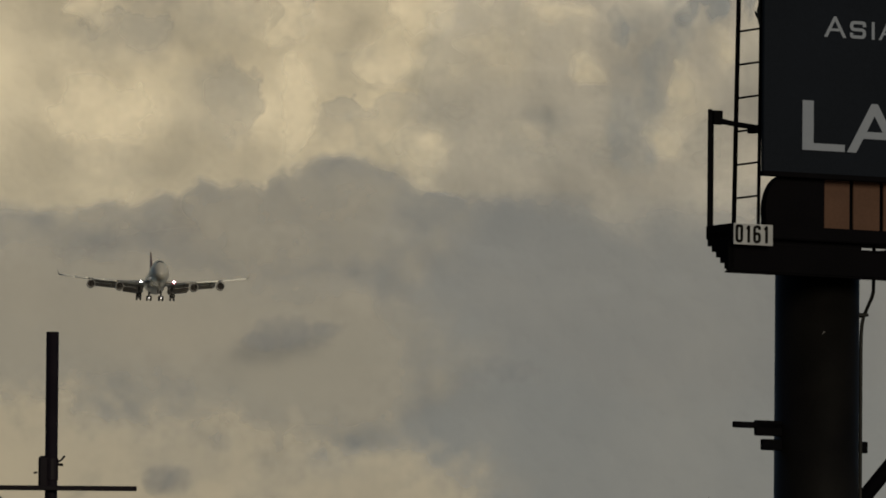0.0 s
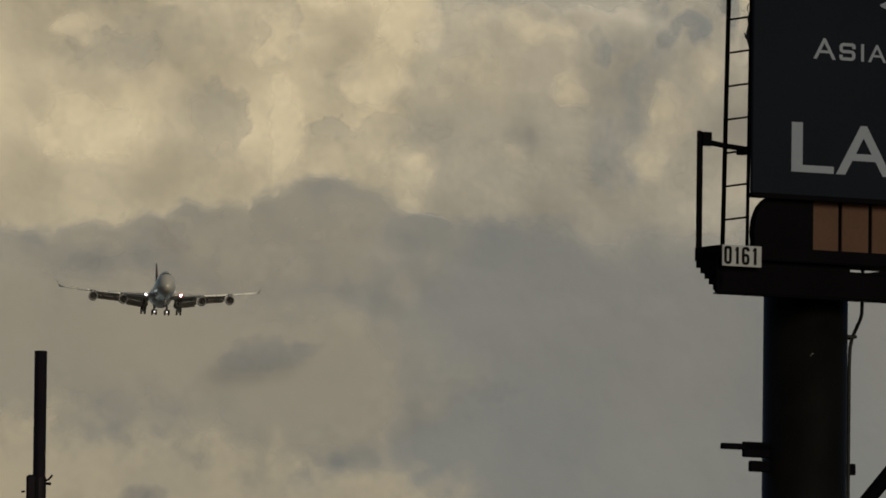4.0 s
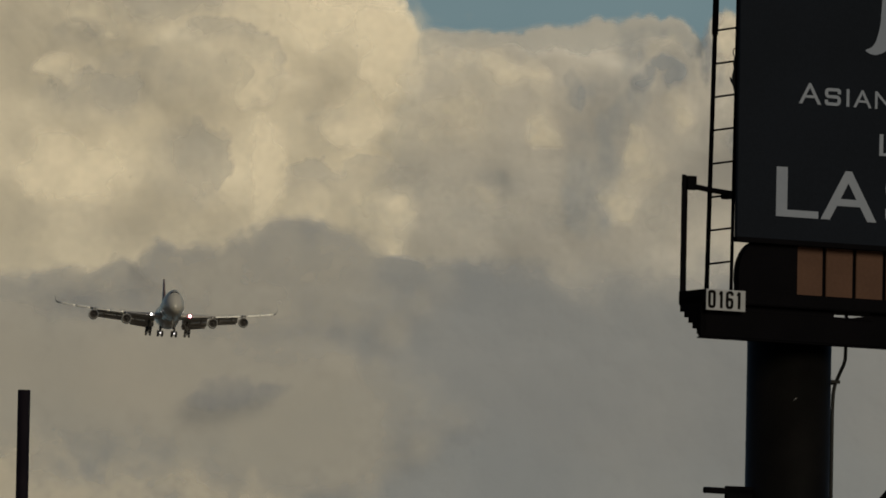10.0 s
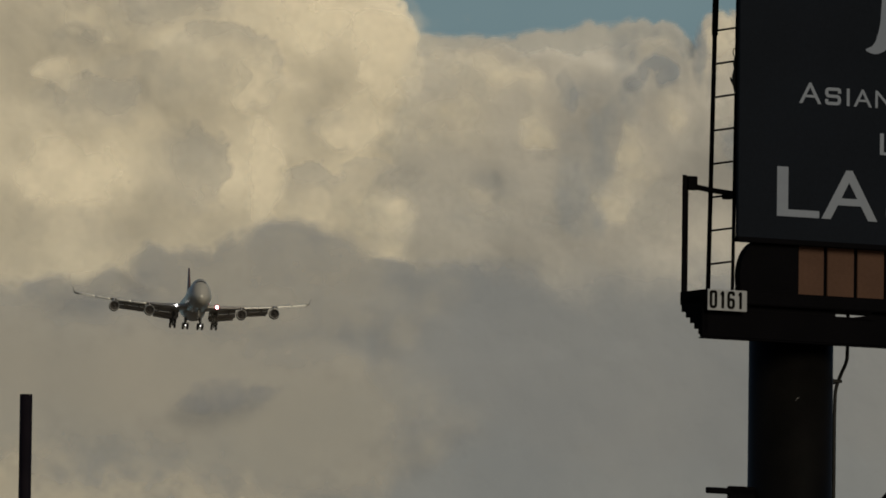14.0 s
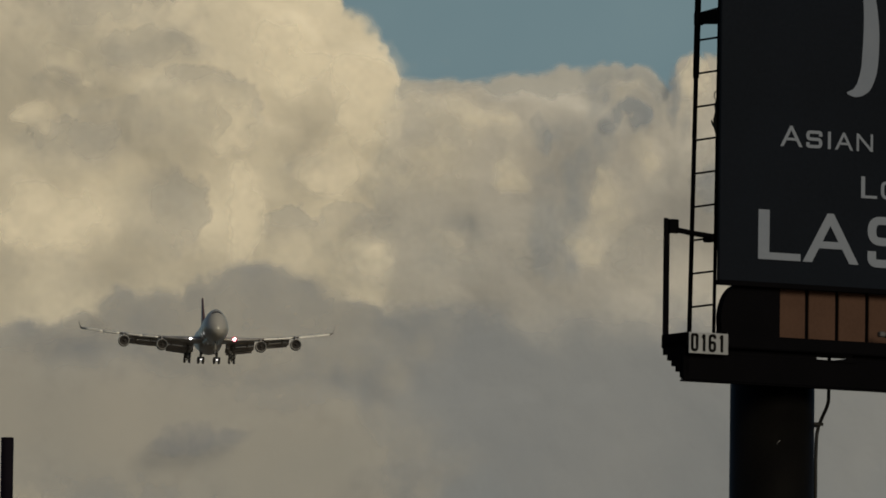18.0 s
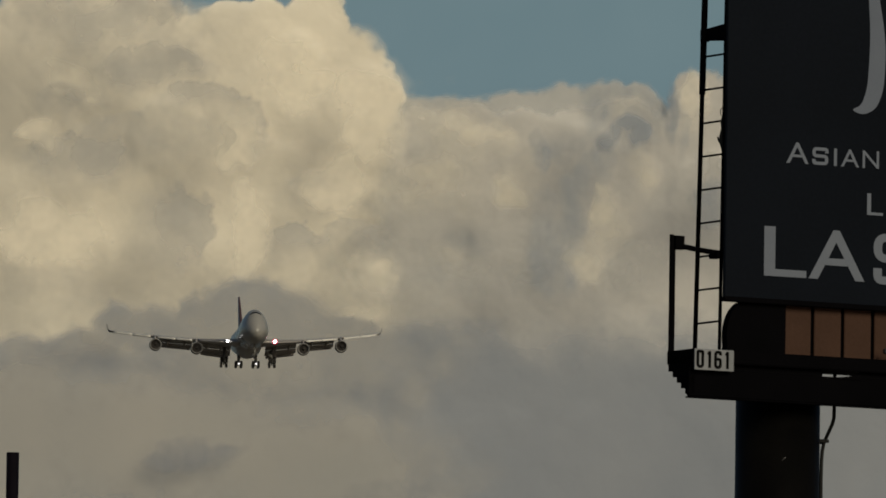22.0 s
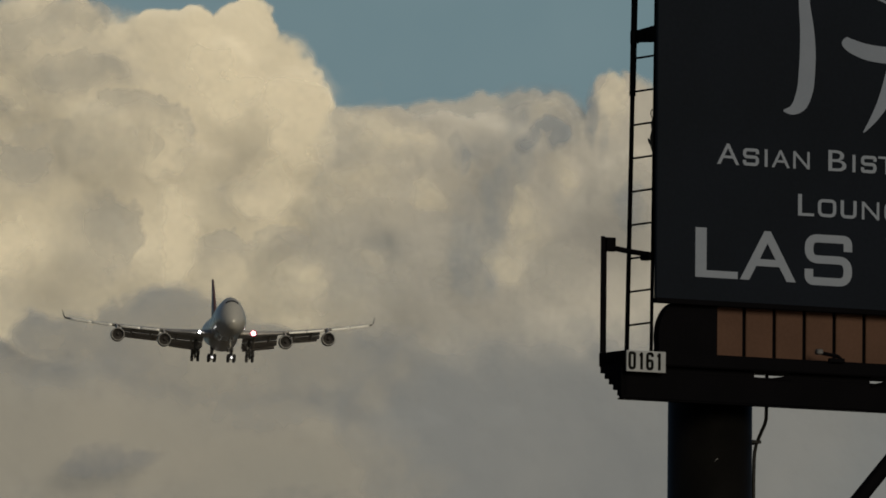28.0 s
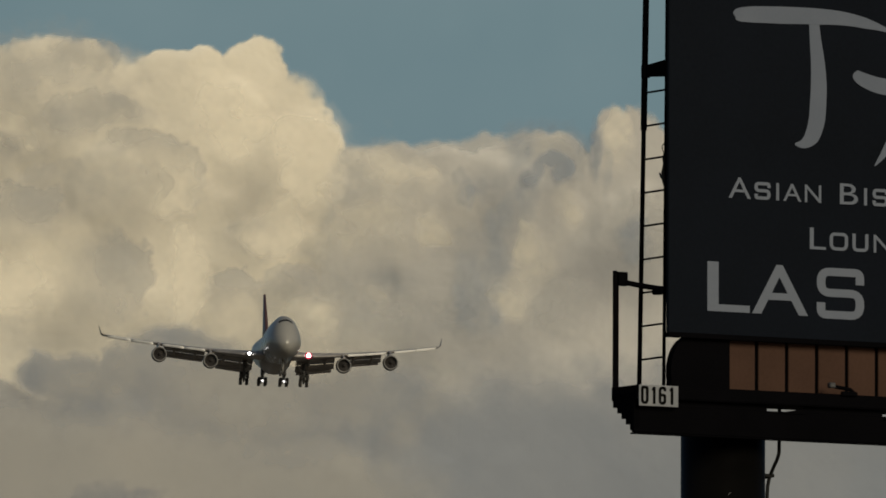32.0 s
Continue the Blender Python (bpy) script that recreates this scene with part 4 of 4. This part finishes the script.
part("belly_fairing", lathe(bmesh.new(), [(-11, 0.3), (-9, 1.9), (-5, 2.7), (2, 3.1), (8, 2.7), (11, 1.6), (13, 0.2)], 24, "y", (0, 0, 0.12)), WING_SKIN, plane, smooth=True)


def wing_at(f):
    """Leading edge point, chord and thickness of the wing at the fraction f of its half span."""
    x = 2.6 + 28.9 * f
    y = -11.6 + 24.4 * f
    z = -0.15 + 4.15 * (0.62 * f + 0.38 * f * f)
    chord = 16.0 - 25.0 * f if f < 0.33 else 7.75 - 5.4 * (f - 0.33)
    return Vector((x, y, z)), chord, 0.12 - 0.03 * f


def airfoil(le, chord, thick, side, nose=1.0):
    pts = []
    for u, s in ((0, 0), (0.02, 0.35), (0.08, 0.7), (0.25, 1.0), (0.5, 0.85), (0.8, 0.4), (1, 0.03), (0.8, -0.25), (0.5, -0.5), (0.25, -0.65), (0.08, -0.5), (0.02, -0.28)):
        pts.append((side * le.x, le.y + u * chord, le.z + s * thick * chord * 0.5 * nose))
    return pts


def closed_loft(rings):
    bm = loft(bmesh.new(), rings)
    bmesh.ops.recalc_face_normals(bm, faces=bm.faces[:])
    return bm


def slab(f0, f1, u0, u1, drop0, drop1, th, side, steps=5):
    """A slat or flap panel along the wing between two span fractions: chord fractions and drops below the wing, front and back."""
    rings = []
    for i in range(steps + 1):
        f = f0 + (f1 - f0) * i / steps
        le, ch, _ = wing_at(f)
        a = Vector((side * le.x, le.y + u0 * ch, le.z - drop0))
        b = Vector((side * le.x, le.y + u1 * ch, le.z - drop1))
        up = Vector((0, 0, th))
        rings.append([a, a.lerp(b, 0.3) + up * 0.6, b, a.lerp(b, 0.3) - up * 0.6])
    return closed_loft(rings)


def wheel(parent, x, y, z, r=0.70, w=0.56):
    tyre = part("wheel", lathe(bmesh.new(), [(-w / 2, r * 0.5), (-w / 2, r * 0.88), (-w * 0.32, r), (w * 0.32, r), (w / 2, r * 0.88), (w / 2, r * 0.5)], 20, "x", (x, y, z)), TYRE, parent, "black aircraft tyre", smooth=True)
    return tyre


for side in (-1, 1):
    wing = part("wing", closed_loft([airfoil(*wing_at(f), side) for f in (0, 0.08, 0.16, 0.25, 0.33, 0.45, 0.6, 0.75, 0.9, 1.0)]), WING_SKIN, plane, "swept grey wing with dihedral", smooth=True)
    for f0, f1 in ((0.13, 0.325), (0.37, 0.50), (0.50, 0.635), (0.69, 0.83), (0.83, 0.975)):
        inner = f0 < 0.3
        part("slat", slab(f0, f1, -0.06, 0.03, 0.30 if inner else 0.36, -0.16, 0.24 if inner else 0.36, side), WING_SKIN if inner else SLAT, wing, "leading edge slat drooped for landing", smooth=True)
    for f0, f1, d in ((0.05, 0.30, 1.0), (0.36, 0.615, 0.70)):
        part("flap", slab(f0, f1, 0.76, 0.96, 0.12 * d, 1.0 * d, 0.30, side), WING_SKIN, wing, "lowered trailing edge flap", smooth=True)
        part("flap", slab(f0, f1, 0.95, 1.10, 1.08 * d, 2.1 * d, 0.40, side), FLAP, wing, "lowered trailing edge flap", smooth=True)
        part("flap", slab(f0 + 0.01, f1 - 0.015, 1.10, 1.18, 2.08 * d, 2.65 * d, 0.16, side), FLAP, wing, "lowered trailing edge flap", smooth=True)
    for f in (0.13, 0.24, 0.42, 0.55):
        le, ch, _ = wing_at(f)
        x = side * le.x
        part("flap_track_fairing", a_tube([(x, le.y + 0.45 * ch, le.z - 0.35), (x, le.y + 0.7 * ch, le.z - 0.65), (x, le.y + 0.95 * ch, le.z - 1.1), (x, le.y + 1.1 * ch, le.z - 1.75)], [0.05, 0.28, 0.26, 0.04], 10), FLAP, wing, smooth=True)
    le, ch, _ = wing_at(1.0)
    tip = closed_loft([airfoil(le, ch, 0.08, side), airfoil(le + Vector((0.35, 1.0, 0.35)), ch * 0.8, 0.08, side), airfoil(le + Vector((0.75, 2.6, 1.85)), ch * 0.36, 0.08, side)])
    part("winglet", tip, FIN, wing, "dark upswept winglet")
    # landing light at the wing root
    r = 0.27 if side < 0 else 0.36
    lens = part("landing_light", lathe(bmesh.new(), [(0.0, 0.02), (0.05, r), (0.25, r + 0.02), (0.3, 0.02)], 16, "y", (side * 5.5, -10.1, 0.12)), LIGHT, wing, "lit landing light")
    if side > 0:
        # glowing red ring added to imitate the colour fringe of the bright light
        part("fringe_ring", lathe(bmesh.new(), [(0.10, r + 0.03), (0.08, r + 0.24), (0.2, r + 0.28), (0.22, r + 0.03)], 16, "y", (side * 5.5, -10.1, 0.12), False), RED_FRINGE, lens, "red glowing ring added for the light's colour fringe")
    for ex, ey, ez, f in ((21.6, 0.0, 0.0, 0.655), (12.4, -6.6, -1.25, 0.335)):
        at = (side * ex, ey, ez)
        eng = part("engine", lathe(bmesh.new(), [(0.1, 1.16), (0.0, 1.24), (0.12, 1.33), (0.8, 1.43), (2.0, 1.44), (3.2, 1.30), (3.6, 1.22), (3.58, 1.14), (3.0, 1.05), (1.0, 1.14)], 32, "y", at, False), COWL, plane, "grey turbofan engine under the wing", smooth=True)
        part("inlet_lip", lathe(bmesh.new(), [(0.16, 1.10), (-0.03, 1.20), (-0.05, 1.26), (0.0, 1.33), (0.16, 1.375), (0.17, 1.33)], 32, "y", at, False), LIP, eng, "bright bare metal inlet lip", smooth=True)
        fan = part("fan", lathe(bmesh.new(), [(0.75, 0.3), (0.8, 1.12), (0.86, 1.12), (0.9, 0.3)], 32, "y", at), FAN, eng, "dark fan disc")
        for k in range(18):
            a = 2 * math.pi * k / 18
            c, s = math.cos(a), math.sin(a)
            c2, s2 = math.cos(a + 0.22), math.sin(a + 0.22)
            bm = bmesh.new()
            pts = [(at[0] + r * cc, at[1] + yy, at[2] + r * ss) for r, cc, ss, yy in ((0.34, c, s, 0.66), (1.1, c, s, 0.60), (1.1, c2, s2, 0.72), (0.34, c2, s2, 0.72))]
            vs = [bm.verts.new(p) for p in pts] + [bm.verts.new((p[0], p[1] + 0.02, p[2])) for p in pts]
            for q in ((0, 1, 2, 3), (7, 6, 5, 4), (0, 4, 5, 1), (1, 5, 6, 2), (2, 6, 7, 3), (3, 7, 4, 0)):
                bm.faces.new([vs[i] for i in q])
            part("blade", bm, FAN, fan)
        part("spinner", lathe(bmesh.new(), [(0.35, 0.02), (0.45, 0.16), (0.75, 0.36), (0.8, 0.36)], 16, "y", at), FAN, eng, smooth=True)
        part("core_nozzle", lathe(bmesh.new(), [(3.0, 0.9), (4.2, 0.75), (5.2, 0.5), (5.25, 0.1)], 20, "y", at), FAN, eng, smooth=True)
        le, ch, _ = wing_at(f)
        bm = bmesh.new()
        px, pw = side * ex, 0.22
        loft(bm, [[(px - pw, y, z0), (px + pw, y, z0), (px + pw * 0.8, y, z1), (px - pw * 0.8, y, z1)] for y, z0, z1 in ((ey + 0.5, ez + 1.35, ez + 1.5), (ey + 2.4, ez + 1.3, ez + 2.0), (le.y + 0.2, ez + 1.2, le.z + 0.3), (le.y + 0.5 * ch, le.z - 0.5, le.z))])
        bmesh.ops.recalc_face_normals(bm, faces=bm.faces[:])
        part("pylon", bm, WING_SKIN, eng)
    # tail
    stab = []
    for f in (0, 0.5, 1):
        stab.append(airfoil(Vector((0.8 + 10.3 * f, 29.5 + 7.6 * f, 2.2 + 1.3 * f)), 8.4 - 5.8 * f, 0.1, side))
    part("stabilizer", closed_loft(stab), WING_SKIN, plane, smooth=True)
    # main gear
    for gx, gy, gz, top in ((5.6, 2.2, -4.25, -0.6), (2.0, 5.2, -4.15, -1.3)):
        gear = part("main_gear", a_tube([(side * gx, gy, gz), (side * gx, gy, gz + 1.3), (side * gx * 0.97, gy - 0.1, top)], [0.24, 0.34, 0.42], 12), STRUT, plane, "extended main landing gear", smooth=True)
        tilt = 0.95 if gx > 3 else 0.15
        part("bogie_beam", a_tube([(side * gx, gy - 0.85, gz + tilt), (side * gx, gy + 0.85, gz - 0.12)], 0.16, 10), STRUT, gear)
        part("drag_brace", a_tube([(side * gx, gy, gz + 1.2), (side * (gx - 1.6), gy - 0.3, top)], 0.11, 8), PALE_STRUT, gear, "pale painted gear brace")
        if gx > 3:
            part("drag_brace", a_tube([(side * (gx - 0.1), gy - 0.3, gz + 2.0), (side * (gx - 1.0), gy - 0.5, gz + 2.6), (side * (gx - 0.5), gy - 0.5, top)], 0.10, 8), PALE_STRUT, gear, "pale painted gear brace")
        for dy, dz in ((-0.75, tilt), (0.75, -0.1)):
            for dx in (-0.6, 0.6):
                wheel(gear, side * gx + dx, gy + dy, gz + dz)
        if gx > 3:
            bm = bmesh.new()
            box(bm, side * (gx + 0.75) - 0.05, side * (gx + 0.75) + 0.05, gy - 0.9, gy + 0.9, gz + 1.0, top, bevel=0.03)
            part("gear_door", bm, FLAP, gear)
        else:
            # glowing disc added for the bright spot at the body gear
            part("gear_spot", lathe(bmesh.new(), [(0, 0.02), (0.03, 0.23), (0.1, 0.25)], 12, "y", (side * gx, gy - 1.55, gz + 0.1)), GEAR_SPOT, gear, "glowing disc on the body gear")
            bm = bmesh.new()
            box(bm, side * (gx - 1.1) - 0.04, side * (gx - 1.1) + 0.04, gy - 1.3, gy + 1.3, -2.7, -1.4, bevel=0.03)
            part("gear_door", bm, FLAP, gear)
fin_rings = []
for f in (0, 0.25, 0.6, 1.0):
    y, z, ch = 24.5 + 11.5 * f, 4.9 + 9.3 * f, 12.5 - 8.3 * f
    fin_rings.append([(s * ch * 0.055, y + u * ch, z) for u, s in ((0, 0), (0.1, 0.6), (0.35, 1), (0.7, 0.6), (1, 0.05), (0.7, -0.6), (0.35, -1), (0.1, -0.6))])
part("fin", closed_loft(fin_rings), FIN, plane, "tall dark painted tail fin", smooth=True)
nose = part("nose_gear", a_tube([(0, -22.2, -4.05), (0, -22.3, -1.2)], [0.16, 0.24], 12), HULL, plane, "extended nose landing gear", smooth=True)
for dx in (-0.45, 0.45):
    wheel(nose, dx, -22.2, -4.05, 0.6, 0.38)
part("drag_brace", a_tube([(0, -22.2, -2.9), (0, -20.2, -1.2)], 0.1, 8), STRUT, nose)
for s in (-1, 1):
    part("gear_door", a_box(s * 0.62 - 0.03, s * 0.62 + 0.03, -23.6, -21.2, -2.3, -1.25, bevel=0.02), HULL, nose)


def motions():
    walk(plane, PLANE_ROWS)
    walk(bank, [(0, pose(15.5, 0, 0.5)), (9, pose(11, 0, 0)), (20, pose(0, 0, 0)), (32, pose(-9, 0, -2.5))])
    walk(shoulder, [(0, pose(15.5, 0, 0.5)), (6, pose(12.5, 0, 0)), (12, pose(8, 0, -3)), (22, pose(-1.5, 0, -4.5)), (32, pose(-9, 0, -8))])
    walk(veil, [(0, pose(0, 0, 0)), (16, pose(8, 0, 0)), (32, pose(30, 0, 0))])
    walk(ridge, [(0, pose(21, 0, 0)), (16, pose(10.5, 0, 0)), (32, pose(0, 0, 0))])
    walk(plume, [(0, pose(21, 0, 4)), (6, pose(17, 0, 3)), (11, pose(13.8, 0, 0.5)), (21, pose(7.2, 0, -1)), (32, pose(0, 0, -5.5))])
    walk(folds, [(0, pose(21, 0, 0)), (16, pose(10.5, 0, 0)), (32, pose(0, 0, 0))])
    walk(cumulus, [(0, pose(1, 0, 3.5)), (20, pose(1, 0, 3)), (32, pose(0, 0, 0))])
    walk(billows, [(0, pose(5, 0, 3)), (20, pose(1.5, 0, 2)), (32, pose(0, 0, 0))])
    walk(lit, [(0, pose(21, 0, 0)), (16, pose(10.5, 0, 0)), (32, pose(0, 0, 0))])
    walk(rifts, [(0, pose(21, 0, 0)), (16, pose(10.5, 0, 0)), (32, pose(0, 0, 0))])
    walk(gap, [(0, pose(21, 0, 0)), (16, pose(10.5, 0, 0)), (32, pose(0, 0, 0))])
    walk(gleams, [(0, pose(5, 0, 3)), (20, pose(1.5, 0, 2)), (32, pose(0, 0, 0))])
    walk(lumps, [(0, pose(5, 0, 3)), (20, pose(1.5, 0, 2)), (32, pose(0, 0, 0))])
    walk(low, [(0, pose(0, 0, 0)), (16, pose(-8, 0, 0)), (32, pose(-16, 0, 0))])
    walk(wisp, [(0, pose(15, 0, 0)), (16, pose(0, 0, 0)), (32, pose(-15, 0, -1))])


# seconds, place, bank and pitch of the airliner on its approach
PLANE_ROWS = [(t, pose(x, y, z, p, b, 4.41)) for t, x, y, z, b, p in (
    (0, -115.01, 4596.9, 339.98, 0.47, -0.71), (1, -111.84, 4533.5, 335.42, 1.04, -0.81), (2, -108.75, 4470.0, 331.16, 1.41, -0.91), (2.5, -107.24, 4438.2, 329.15, 1.23, -0.94),
    (4.5, -101.92, 4311.3, 321.49, 0.90, -0.74), (5, -100.56, 4279.6, 319.75, 1.02, -0.72), (6, -97.90, 4216.1, 315.99, 1.38, -0.64), (7, -95.29, 4152.6, 312.34, 1.14, -0.50),
    (8, -92.81, 4089.2, 308.79, 1.49, -0.27), (9, -90.33, 4025.7, 305.07, 2.06, -0.11), (10, -87.57, 3962.2, 300.89, 1.82, -0.12), (11, -84.66, 3898.7, 296.18, 1.03, -0.21),
    (12, -81.63, 3835.3, 292.24, 1.26, -0.25), (13, -78.68, 3771.8, 288.58, 2.42, -0.22), (13.5, -77.17, 3740.1, 286.88, 2.24, -0.21), (15.5, -70.15, 3613.1, 279.04, 1.32, -0.04),
    (16, -68.44, 3581.4, 276.84, 1.56, -0.06), (17, -65.19, 3517.9, 272.41, 1.30, -0.20), (18, -61.74, 3454.5, 268.38, 0.35, -0.18), (19, -58.28, 3391.0, 264.35, -0.38, -0.13),
    (20, -55.12, 3327.5, 260.59, -0.63, -0.03), (21, -52.45, 3264.0, 256.56, -0.12, -0.00), (22, -49.64, 3200.6, 251.84, -0.57, -0.04), (23, -47.24, 3137.1, 247.45, -0.55, -0.13),
    (24, -44.65, 3073.6, 242.98, -0.14, -0.10), (25, -42.41, 3010.2, 238.83, 1.51, 0.09), (25.5, -41.14, 2978.4, 236.72, 1.78, 0.18), (27.5, -36.29, 2851.5, 227.17, 0.98, 0.78),
    (28, -34.98, 2819.7, 224.83, 0.45, 0.80), (29, -32.13, 2756.3, 220.05, -0.09, 0.78), (30, -29.65, 2692.8, 216.02, 0.16, 0.92), (31, -27.08, 2629.3, 211.82, 0.60, 1.15),
    (32, -24.48, 2565.9, 207.50, 1.58, 1.25))]
motions()
